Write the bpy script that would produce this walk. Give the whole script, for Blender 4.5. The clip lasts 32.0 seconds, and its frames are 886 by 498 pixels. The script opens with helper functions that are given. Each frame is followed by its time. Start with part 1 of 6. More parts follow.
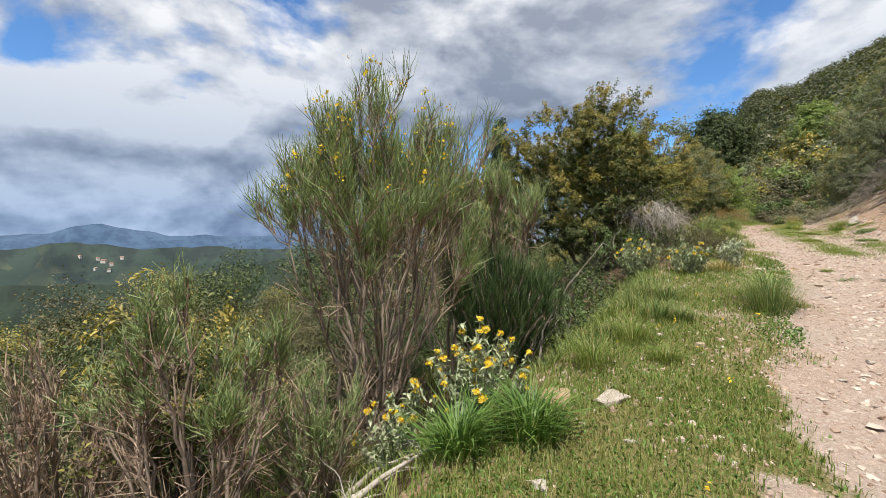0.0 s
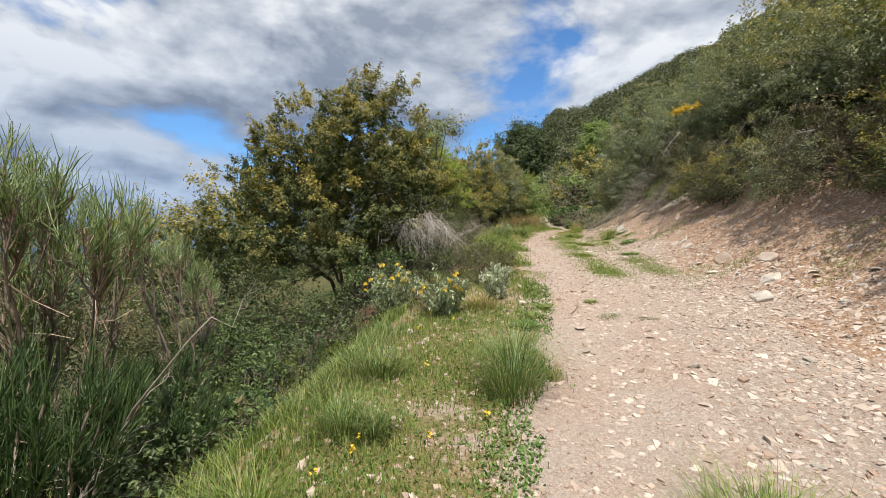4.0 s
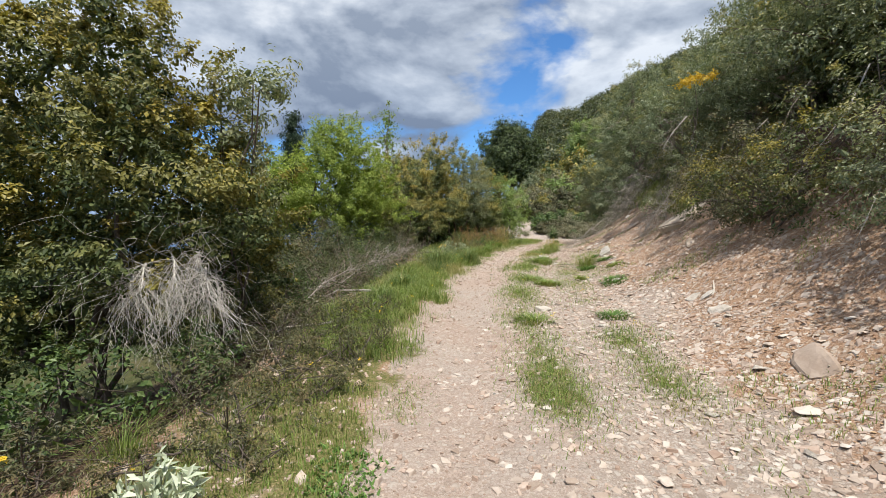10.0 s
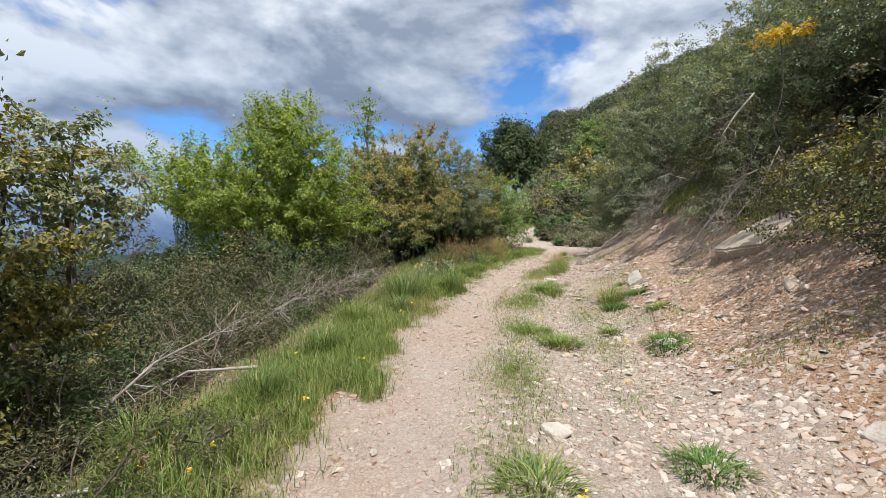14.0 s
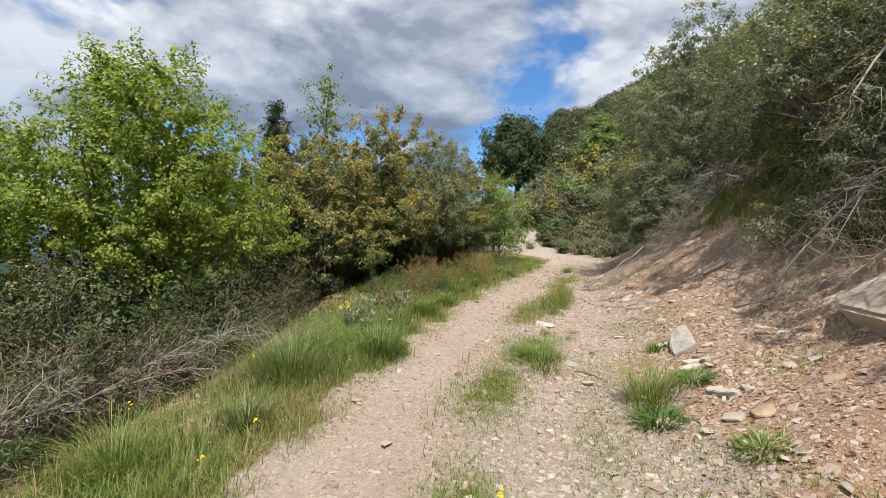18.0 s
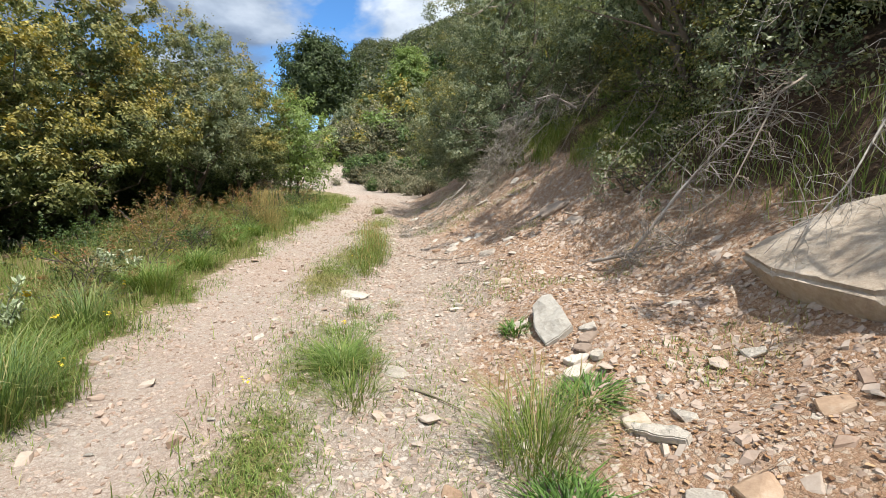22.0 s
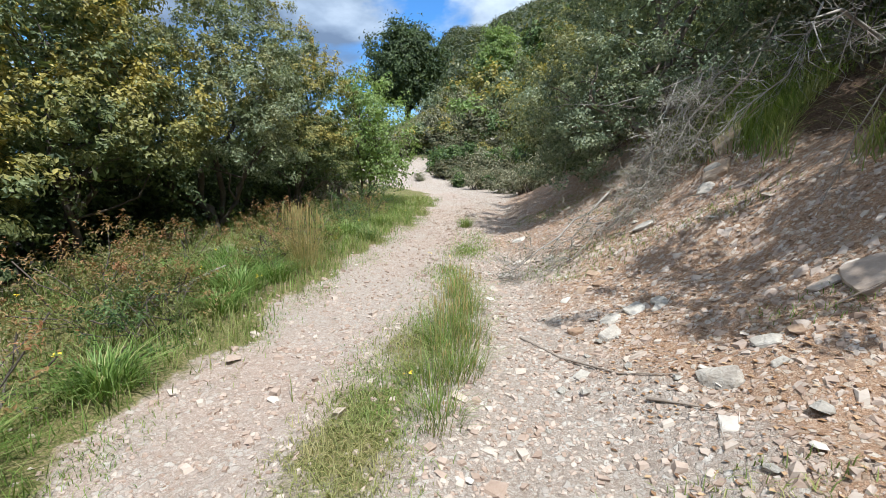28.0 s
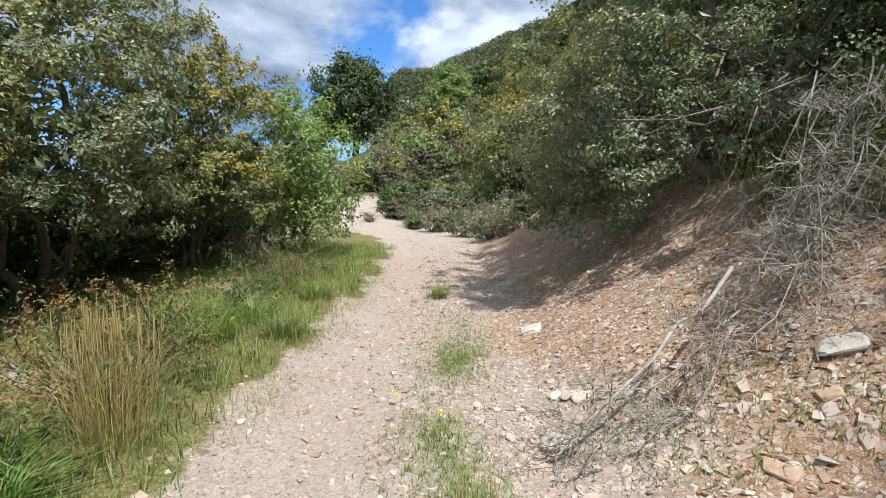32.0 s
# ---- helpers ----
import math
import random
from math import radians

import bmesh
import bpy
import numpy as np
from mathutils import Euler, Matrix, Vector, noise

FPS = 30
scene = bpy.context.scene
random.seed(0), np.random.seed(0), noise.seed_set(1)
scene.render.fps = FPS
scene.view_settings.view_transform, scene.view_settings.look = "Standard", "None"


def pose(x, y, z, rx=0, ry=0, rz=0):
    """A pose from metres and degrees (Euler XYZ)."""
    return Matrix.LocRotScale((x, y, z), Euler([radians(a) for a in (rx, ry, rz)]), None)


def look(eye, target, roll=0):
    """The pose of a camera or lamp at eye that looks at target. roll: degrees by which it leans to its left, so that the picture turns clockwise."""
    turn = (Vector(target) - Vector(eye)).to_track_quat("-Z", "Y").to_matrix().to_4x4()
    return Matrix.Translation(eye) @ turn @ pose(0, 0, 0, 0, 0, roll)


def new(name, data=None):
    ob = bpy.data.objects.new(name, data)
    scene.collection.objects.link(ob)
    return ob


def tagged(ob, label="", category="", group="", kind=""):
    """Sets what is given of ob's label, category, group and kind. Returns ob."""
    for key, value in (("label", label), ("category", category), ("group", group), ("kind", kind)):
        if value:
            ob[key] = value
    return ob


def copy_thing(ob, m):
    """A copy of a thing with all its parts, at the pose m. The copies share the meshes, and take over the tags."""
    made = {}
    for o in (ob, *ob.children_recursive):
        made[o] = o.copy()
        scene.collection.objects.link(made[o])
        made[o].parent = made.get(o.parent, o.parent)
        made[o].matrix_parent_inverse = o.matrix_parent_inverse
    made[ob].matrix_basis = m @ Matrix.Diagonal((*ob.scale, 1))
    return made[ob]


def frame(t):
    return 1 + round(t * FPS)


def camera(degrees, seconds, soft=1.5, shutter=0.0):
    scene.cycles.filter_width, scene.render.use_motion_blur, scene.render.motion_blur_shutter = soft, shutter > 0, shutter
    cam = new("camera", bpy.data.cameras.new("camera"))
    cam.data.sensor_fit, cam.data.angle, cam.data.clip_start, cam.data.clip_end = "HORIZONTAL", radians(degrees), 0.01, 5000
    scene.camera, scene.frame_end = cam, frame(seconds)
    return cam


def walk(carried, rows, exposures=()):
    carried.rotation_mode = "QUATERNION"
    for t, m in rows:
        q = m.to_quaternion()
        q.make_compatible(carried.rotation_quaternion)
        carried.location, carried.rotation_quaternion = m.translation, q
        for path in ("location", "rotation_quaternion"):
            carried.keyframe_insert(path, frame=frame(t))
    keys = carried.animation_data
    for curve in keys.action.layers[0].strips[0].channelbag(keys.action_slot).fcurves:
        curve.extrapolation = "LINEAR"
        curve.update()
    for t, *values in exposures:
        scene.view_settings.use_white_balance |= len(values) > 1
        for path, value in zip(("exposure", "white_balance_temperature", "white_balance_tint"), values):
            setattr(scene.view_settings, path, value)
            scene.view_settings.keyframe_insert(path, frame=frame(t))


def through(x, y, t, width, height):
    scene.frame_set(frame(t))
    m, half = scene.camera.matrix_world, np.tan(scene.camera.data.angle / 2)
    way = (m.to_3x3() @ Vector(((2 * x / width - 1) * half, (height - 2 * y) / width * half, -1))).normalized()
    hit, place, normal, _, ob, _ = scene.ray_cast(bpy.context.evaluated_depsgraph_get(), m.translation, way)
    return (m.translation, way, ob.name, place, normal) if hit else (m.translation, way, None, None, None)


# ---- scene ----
from mathutils.bvhtree import BVHTree

cam = camera(89.4, 32.0, soft=.5)
PATH = [
    (0, look((0.000, 0.000, 1.600), (-1.223, 1.581, 1.528), 0.30)),
    (0.5, look((0.082, 0.484, 1.666), (-1.008, 2.160, 1.593), 0.23)),
    (1, look((0.200, 0.948, 1.741), (-0.747, 2.708, 1.666), 0.11)),
    (1.5, look((0.311, 1.340, 1.772), (-0.620, 3.109, 1.702), -0.12)),
    (2, look((0.345, 1.737, 1.831), (-0.537, 3.531, 1.758), -0.11)),
    (2.5, look((0.450, 2.131, 1.892), (-0.334, 3.970, 1.815), 0.30)),
    (3, look((0.492, 2.449, 1.881), (-0.158, 4.339, 1.805), 0.23)),
    (3.5, look((0.420, 2.775, 1.926), (-0.183, 4.681, 1.850), 0.02)),
    (5.5, look((0.340, 4.263, 2.110), (-0.245, 6.174, 2.036), -0.22)),
    (6, look((0.375, 4.728, 2.125), (-0.207, 6.640, 2.054), -0.33)),
    (6.5, look((0.478, 5.204, 2.168), (-0.100, 7.117, 2.098), -0.34)),
    (7, look((0.588, 5.583, 2.220), (0.012, 7.497, 2.152), -0.34)),
    (7.5, look((0.576, 5.988, 2.260), (0.004, 7.903, 2.194), -0.45)),
    (8, look((0.612, 6.389, 2.280), (0.041, 8.305, 2.216), -0.46)),
    (8.5, look((0.728, 6.852, 2.340), (0.157, 8.768, 2.276), -0.46)),
    (9, look((0.784, 7.297, 2.422), (0.215, 9.214, 2.357), -0.36)),
    (9.5, look((0.873, 7.672, 2.442), (0.304, 9.589, 2.380), -0.46)),
    (10, look((0.959, 8.036, 2.535), (0.390, 9.952, 2.472), -0.26)),
    (10.5, look((0.918, 8.457, 2.622), (0.345, 10.372, 2.561), -0.25)),
    (11, look((0.882, 8.839, 2.643), (0.310, 10.755, 2.582), -0.16)),
    (11.5, look((0.855, 9.148, 2.694), (0.282, 11.063, 2.632), -0.05)),
    (12, look((0.765, 9.539, 2.765), (0.189, 11.453, 2.703), 0.05)),
    (12.5, look((0.735, 9.914, 2.753), (0.155, 11.827, 2.691), -0.04)),
    (13, look((0.746, 10.288, 2.837), (0.165, 12.201, 2.775), 0.07)),
    (13.5, look((0.687, 10.710, 2.877), (0.105, 12.623, 2.815), 0.27)),
    (14, look((0.661, 11.140, 2.882), (0.079, 13.053, 2.822), 0.37)),
    (14.5, look((0.595, 11.552, 2.946), (0.009, 13.463, 2.886), 0.28)),
    (16.5, look((0.450, 13.274, 3.103), (-0.150, 15.181, 3.043), 0.71)),
    (17, look((0.572, 13.804, 3.184), (-0.033, 15.709, 3.123), 0.72)),
    (17.5, look((0.589, 14.266, 3.268), (-0.019, 16.170, 3.208), 0.62)),
    (18, look((0.601, 14.638, 3.274), (-0.004, 16.543, 3.211), 0.72)),
    (18.5, look((0.616, 14.916, 3.287), (0.021, 16.825, 3.225), 0.70)),
    (19, look((0.558, 15.235, 3.224), (-0.026, 17.147, 3.163), 0.67)),
    (19.5, look((0.425, 15.598, 3.229), (-0.154, 17.512, 3.169), 0.76)),
    (20, look((0.335, 15.977, 3.198), (-0.240, 17.892, 3.140), 0.75)),
    (20.5, look((0.316, 16.312, 3.178), (-0.204, 18.241, 3.091), 0.73)),
    (21, look((0.251, 16.590, 3.194), (0.038, 18.565, 2.967), 1.61)),
    (21.5, look((0.327, 16.825, 3.183), (0.556, 18.789, 2.885), 2.27)),
    (22, look((0.403, 17.029, 3.182), (0.638, 18.990, 2.864), 2.26)),
    (22.5, look((0.407, 17.277, 3.190), (0.645, 19.234, 2.853), 2.06)),
    (23, look((0.338, 17.594, 3.210), (0.583, 19.547, 2.856), 2.15)),
    (23.5, look((0.361, 17.936, 3.223), (0.615, 19.885, 2.855), 2.12)),
    (24, look((0.380, 18.198, 3.270), (0.637, 20.145, 2.891), 2.22)),
    (24.5, look((0.239, 18.462, 3.270), (0.499, 20.407, 2.885), 2.11)),
    (25, look((0.150, 18.674, 3.271), (0.408, 20.619, 2.881), 1.82)),
    (25.5, look((0.151, 18.952, 3.304), (0.386, 20.898, 2.907), 1.61)),
    (27.5, look((0.233, 20.101, 3.342), (0.245, 22.060, 2.941), 0.86)),
    (28, look((0.282, 20.385, 3.361), (0.137, 22.344, 2.988), 1.13)),
    (28.5, look((0.263, 20.689, 3.363), (0.008, 22.647, 3.046), 0.89)),
    (29, look((0.263, 20.941, 3.400), (0.001, 22.903, 3.111), 0.99)),
    (29.5, look((0.263, 21.317, 3.463), (0.000, 23.281, 3.192), 1.18)),
    (30, look((0.143, 21.708, 3.453), (-0.124, 23.674, 3.199), 1.38)),
    (30.5, look((0.032, 22.082, 3.434), (-0.236, 24.049, 3.197), 1.57)),
    (31, look((-0.074, 22.505, 3.454), (-0.341, 24.474, 3.230), 1.36)),
    (31.5, look((-0.137, 22.866, 3.454), (-0.350, 24.843, 3.238), 1.00)),
    (32, look((-0.116, 23.246, 3.443), (-0.042, 25.234, 3.235), 1.24)),
]
walk(cam, PATH, [(0, .25, 6750, 12), (8, .2, 6500, 10), (13, .22, 6250, 10), (18, .2, 6550, 11), (20.3, .22, 6550, 11), (21, .35, 6750, 13), (22, .42, 6350, 9), (25, .4, 5950, 7), (28, .42, 5750, 6), (30, .42, 5950, 8), (32, .42, 6000, 9)])


# ---- sky and sun ----
SUN_AZ, SUN_EL = radians(150), radians(66)   # measured from +y towards +x
world = bpy.data.worlds.new("sky")
scene.world = world
world.use_nodes = True
wn, wl = world.node_tree.nodes, world.node_tree.links
wn.clear()


def wnode(kind, **kw):
    n = wn.new(kind)
    for k, v in kw.items():
        n.inputs[k.replace("_", " ")].default_value = v
    return n


def wmath(op, a, b=None, clamp=False):
    n = wn.new("ShaderNodeMath")
    n.operation, n.use_clamp = op, clamp
    for i, v in enumerate((a, b)):
        if v is None:
            continue
        if isinstance(v, (int, float)):
            n.inputs[i].default_value = v
        else:
            wl.new(v, n.inputs[i])
    return n.outputs[0]


def wramp(v, stops):
    n = wn.new("ShaderNodeValToRGB")
    while len(n.color_ramp.elements) < len(stops):
        n.color_ramp.elements.new(.5)
    for e, (p, c) in zip(n.color_ramp.elements, stops):
        e.position, e.color = p, (*c, 1) if len(c) == 3 else c
    wl.new(v, n.inputs[0])
    return n.outputs[0]


sky = wn.new("ShaderNodeTexSky")
sky.sky_type, sky.sun_disc, sky.sun_elevation, sky.sun_rotation = "NISHITA", False, SUN_EL, SUN_AZ
sky.altitude, sky.air_density, sky.dust_density = 700, 1.0, .6
tc = wn.new("ShaderNodeTexCoord")
sep = wn.new("ShaderNodeSeparateXYZ")
wl.new(tc.outputs["Generated"], sep.inputs[0])
squash = wn.new("ShaderNodeMapping")
squash.inputs["Scale"].default_value = (1, 1, 1.9)
squash.inputs["Location"].default_value = (.35, 2.1, .1)
wl.new(tc.outputs["Generated"], squash.inputs[0])


def cloud_noise(lift, scale, detail, rough):
    n = wnode("ShaderNodeTexNoise", Scale=scale, Detail=detail, Roughness=rough, Distortion=.15)
    m = wn.new("ShaderNodeMapping")
    m.inputs["Location"].default_value = lift
    wl.new(squash.outputs[0], m.inputs[0])
    wl.new(m.outputs[0], n.inputs["Vector"])
    return n.outputs["Fac"]


cover = cloud_noise((0, 0, 0), 2.6, 9.0, .52)
above = cloud_noise((0, 0, .07), 2.6, 9.0, .52)
broad = cloud_noise((3.7, 1.9, 0), 1.3, 4.0, .5)
mask = wramp(cover, [(.385, (0, 0, 0)), (.465, (1, 1, 1))])
# cloud body: white where a heap thins out upwards, grey underneath; darker and bluer towards the horizon
lit = wmath("ADD", wmath("ADD", wmath("MULTIPLY", wmath("SUBTRACT", cover, above), 2.4), wmath("MULTIPLY", broad, .9)), .06)
body = wramp(lit, [(.28, (.30, .355, .45)), (.48, (.55, .605, .69)), (.70, (.91, .935, .97))])
low = wramp(sep.outputs[2], [(0.0, (.46, .60, .80)), (.05, (.42, .54, .72)), (.16, (.52, .60, .71)), (.42, (.92, .93, .94))])
cl = wn.new("ShaderNodeMix")
cl.data_type, cl.blend_type = "RGBA", "MULTIPLY"
cl.inputs["Factor"].default_value = 1
wl.new(body, [s for s in cl.inputs if s.name == "A" and s.type == "RGBA"][0])
wl.new(low, [s for s in cl.inputs if s.name == "B" and s.type == "RGBA"][0])
bg_sky, bg_cloud = wn.new("ShaderNodeBackground"), wn.new("ShaderNodeBackground")
bg_sky.inputs[1].default_value, bg_cloud.inputs[1].default_value = .135, .97
deep = wn.new("ShaderNodeMix")
deep.data_type, deep.blend_type = "RGBA", "MULTIPLY"
deep.inputs["Factor"].default_value = 1
wl.new(sky.outputs[0], [s for s in deep.inputs if s.name == "A" and s.type == "RGBA"][0])
[s for s in deep.inputs if s.name == "B" and s.type == "RGBA"][0].default_value = (.52, .85, 1.15, 1)
wl.new([s for s in deep.outputs if s.type == "RGBA"][0], bg_sky.inputs[0])
wl.new([s for s in cl.outputs if s.type == "RGBA"][0], bg_cloud.inputs[0])
mix = wn.new("ShaderNodeMixShader")
wl.new(wmath("MAXIMUM", mask, wramp(sep.outputs[2], [(.03, (1, 1, 1)), (.16, (0, 0, 0))])), mix.inputs[0])
wl.new(bg_sky.outputs[0], mix.inputs[1])
wl.new(bg_cloud.outputs[0], mix.inputs[2])
wl.new(mix.outputs[0], wn.new("ShaderNodeOutputWorld").inputs[0])

sun = new("sun", bpy.data.lights.new("sun", "SUN"))
sun.data.energy, sun.data.angle, sun.data.color = 5.0, radians(.6), (1, .95, .86)
to_sun = Vector((math.sin(SUN_AZ) * math.cos(SUN_EL), math.cos(SUN_AZ) * math.cos(SUN_EL), math.sin(SUN_EL)))
sun.matrix_world = look(to_sun * 50, (0, 0, 0))

# ---- terrain: one analytic height for the whole place ----
ROAD_Z = np.array([(-40, -3.0), (0, 0.0), (4.5, .36), (9.7, 1.02), (14.3, 1.48), (19, 1.74), (22, 1.87), (24, 1.99), (27, 2.08), (31, 2.1), (45, 2.2), (100, 3.0)])
TRACK_X = np.array([(-20, .4), (0, .15), (3, .08), (6, .12), (9, -.05), (10.5, -.15), (12.6, -.76), (14.6, -1.1), (17.4, -1.5), (20, -1.6), (22.5, -1.65), (25, -1.35), (28, -1.12), (32, -.95), (36, -1.0), (40, -2.2), (46, -6), (60, -20)])
EDGE_X = np.array([(-20, -1.4), (3, -1.5), (6.8, -1.65), (10, -1.6), (13, -2.0), (15, -2.4), (17, -2.75), (20, -3.2), (23, -4.3), (30, -5.0), (36, -5.4), (40, -6.4), (46, -9.5), (60, -22)])
SCREE_X = np.array([(-20, 4.6), (0, 4.2), (5, 3.4), (9, 2.8), (12, 2.2), (14.3, 1.75), (17, 1.25), (20, 1.05), (24, 1.0), (26, .75), (30, .75), (36, 1.3), (42, 2.2), (60, 2.0)])


def along(table, y):
    y = np.asarray(y, float)
    return sum(np.interp(y + o, table[:, 0], table[:, 1]) for o in (-1, -.5, 0, .5, 1)) / 5


def step(a, b, v):
    u = np.clip((np.asarray(v, float) - a) / (b - a), 0, 1)
    return u * u * (3 - 2 * u)


def wob(x, y, f, s=0.0):
    """Smooth unevenness from sines, about -1 to 1."""
    return (np.sin(x * f + 1.7 * np.sin(y * f * .63 + s) + s) + np.sin(y * f * 1.21 + 1.3 * np.sin(x * f * .71 - s) + 2 * s) + np.sin((x + y) * f * .57 + s * 3)) / 3


def height(x, y):
    x, y = np.asarray(x, float), np.asarray(y, float)
    z = along(ROAD_Z, y)
    tl, ed, sc = along(TRACK_X, y), along(EDGE_X, y), along(SCREE_X, y)
    # ruts and the crown between them
    u = x - tl
    z = z - .035 * np.exp(-((u - .55) / .35) ** 2) - .03 * np.exp(-((u - 2.0) / .35) ** 2) + .02 * np.exp(-((u - 1.25) / .3) ** 2)
    z = z + .03 * step(.1, -.5, u)
    # the drop on the valley side
    d = np.maximum(ed - x, 0)
    steep = step(10, 7.5, y)
    z = z - (.28 + .32 * steep) * np.minimum(d, 1.5) * step(0, .5, d) - (.52 - .24 * steep) * np.clip(d - 1.5, 0, 2) - .18 * np.clip(d - 3.5, 0, 27) - .34 * np.clip(d - 30.5, 0, 500) - .02 * np.maximum(d - 530, 0)
    # scree apron, bank and hillside
    d = np.maximum(x - sc, 0)
    e = np.minimum(d, 2.2)
    up = .3 * e + .13 * e * e + .95 * np.clip(d - 2.2, 0, 1.4) + .47 * np.clip(d - 3.6, 0, 500)
    z = z + up
    # a hollow scooped out of the apron under the trees
    z = z - .34 * np.exp(-((y - 20.6) / 1.7) ** 2) * step(.7, 1.7, x - sc) * step(3.3, 2.5, x - sc)
    # the spur ahead, round which the road bends
    z = z + .305 * (np.sqrt(np.clip(y - 44, 0, 170) ** 2 + 9) - 3) * (step(-20, 2, x + .1 * (y - 45)) * step(90, 70, y) + step(70, 90, y) * step(-11, 14, x + .12 * (y - 10)))
    rough = step(0, .6, ed - x) + step(0, .8, x - sc)
    z = z + wob(x, y, 2.1) * (.012 + .07 * rough) + wob(x, y, 6.3, 1.1) * (.008 + .03 * rough) + wob(x, y, .35, 2.0) * (.02 + .25 * (step(2, 8, ed - x) + step(4, 9, x - sc)))
    z = z + step(.2, 1.0, x - sc) * step(4, 3, x - sc) * (.035 * wob(x, y, 4.3, 2.7) + .022 * wob(x, y, 9.7, .6))
    return z


def hz(x, y):
    return float(height(x, y))


# ---- materials ----
def nodes_of(name):
    m = bpy.data.materials.new(name)
    m.use_nodes = True
    return m, m.node_tree.nodes, m.node_tree.links


def ramp_node(nt, links, fac, stops):
    n = nt.new("ShaderNodeValToRGB")
    while len(n.color_ramp.elements) < len(stops):
        n.color_ramp.elements.new(.5)
    for e, (p, c) in zip(n.color_ramp.elements, stops):
        e.position, e.color = p, (*c, 1)
    links.new(fac, n.inputs[0])
    return n.outputs[0]


def noise_node(nt, links, coord, scale, detail=4.0, rough=.6):
    n = nt.new("ShaderNodeTexNoise")
    n.inputs["Scale"].default_value, n.inputs["Detail"].default_value, n.inputs["Roughness"].default_value = scale, detail, rough
    links.new(coord, n.inputs["Vector"])
    return n.outputs["Fac"]


def mixc(nt, links, fac, a, b, mode="MIX"):
    n = nt.new("ShaderNodeMix")
    n.data_type, n.blend_type = "RGBA", mode
    for key, v in (("Factor", fac), ("A", a), ("B", b)):
        sock = n.inputs[key] if key == "Factor" else [s for s in n.inputs if s.name == key and s.type == "RGBA"][0]
        if isinstance(v, (int, float)):
            sock.default_value = v
        elif isinstance(v, tuple):
            sock.default_value = (*v, 1)
        else:
            links.new(v, sock)
    return [s for s in n.outputs if s.type == "RGBA"][0]


def math_node(nt, links, op, a, b, clamp=False):
    n = nt.new("ShaderNodeMath")
    n.operation, n.use_clamp = op, clamp
    for i, v in enumerate((a, b)):
        if isinstance(v, (int, float)):
            n.inputs[i].default_value = v
        else:
            links.new(v, n.inputs[i])
    return n.outputs[0]


def leaf_material(name, stops, patch=None, patch_scale=1.2, cut=(.5, .62), sheen=.52, through=.38):
    """Leaves: each its own tone; patches of another colour (young growth) over the crown; light comes through."""
    m, nt, links = nodes_of(name)
    nt.clear()
    geo = nt.new("ShaderNodeNewGeometry")
    tex = nt.new("ShaderNodeTexCoord")
    col = ramp_node(nt, links, geo.outputs["Random Per Island"], stops)
    if patch:
        young = ramp_node(nt, links, geo.outputs["Random Per Island"], patch)
        n = noise_node(nt, links, tex.outputs["Object"], patch_scale, 3.0)
        att = nt.new("ShaderNodeAttribute")
        att.attribute_name = "outer"
        f = math_node(nt, links, "MULTIPLY", ramp_node(nt, links, n, [(cut[0], (0, 0, 0)), (cut[1], (1, 1, 1))]), att.outputs["Fac"])
        col = mixc(nt, links, f, col, young)
    p = nt.new("ShaderNodeBsdfPrincipled")
    p.inputs["Roughness"].default_value = sheen
    p.inputs["Specular IOR Level"].default_value = .45
    links.new(col, p.inputs["Base Color"])
    tr = nt.new("ShaderNodeBsdfTranslucent")
    links.new(mixc(nt, links, 1.0, col, (1.0, 1.0, .55), "MULTIPLY"), tr.inputs["Color"])
    mx = nt.new("ShaderNodeMixShader")
    mx.inputs[0].default_value = through
    links.new(p.outputs[0], mx.inputs[1])
    links.new(tr.outputs[0], mx.inputs[2])
    links.new(mx.outputs[0], nt.new("ShaderNodeOutputMaterial").inputs[0])
    return m


def solid_material(name, stops, scale, rough=.85, bump=.4, fine=None, dist=.02, vary=.0):
    """Rock, bark, soil: colour from noise at two scales, with relief."""
    m, nt, links = nodes_of(name)
    p = nt["Principled BSDF"]
    tex = nt.new("ShaderNodeTexCoord")
    info = nt.new("ShaderNodeObjectInfo")
    geo = nt.new("ShaderNodeNewGeometry")
    big = noise_node(nt, links, tex.outputs["Object"], scale, 6.0)
    small = noise_node(nt, links, tex.outputs["Object"], fine or scale * 9, 5.0, .7)
    f = math_node(nt, links, "ADD", math_node(nt, links, "MULTIPLY", big, .6), math_node(nt, links, "MULTIPLY", small, .4))
    if vary:
        r = math_node(nt, links, "ADD", math_node(nt, links, "SUBTRACT", info.outputs["Random"], .5), math_node(nt, links, "SUBTRACT", geo.outputs["Random Per Island"], .5))
        f = math_node(nt, links, "ADD", f, math_node(nt, links, "MULTIPLY", r, vary))
    links.new(ramp_node(nt, links, f, stops), p.inputs["Base Color"])
    p.inputs["Roughness"].default_value = rough
    p.inputs["Specular IOR Level"].default_value = .25
    b = nt.new("ShaderNodeBump")
    b.inputs["Strength"].default_value, b.inputs["Distance"].default_value = bump, dist
    links.new(f, b.inputs["Height"])
    links.new(b.outputs[0], p.inputs["Normal"])
    return m


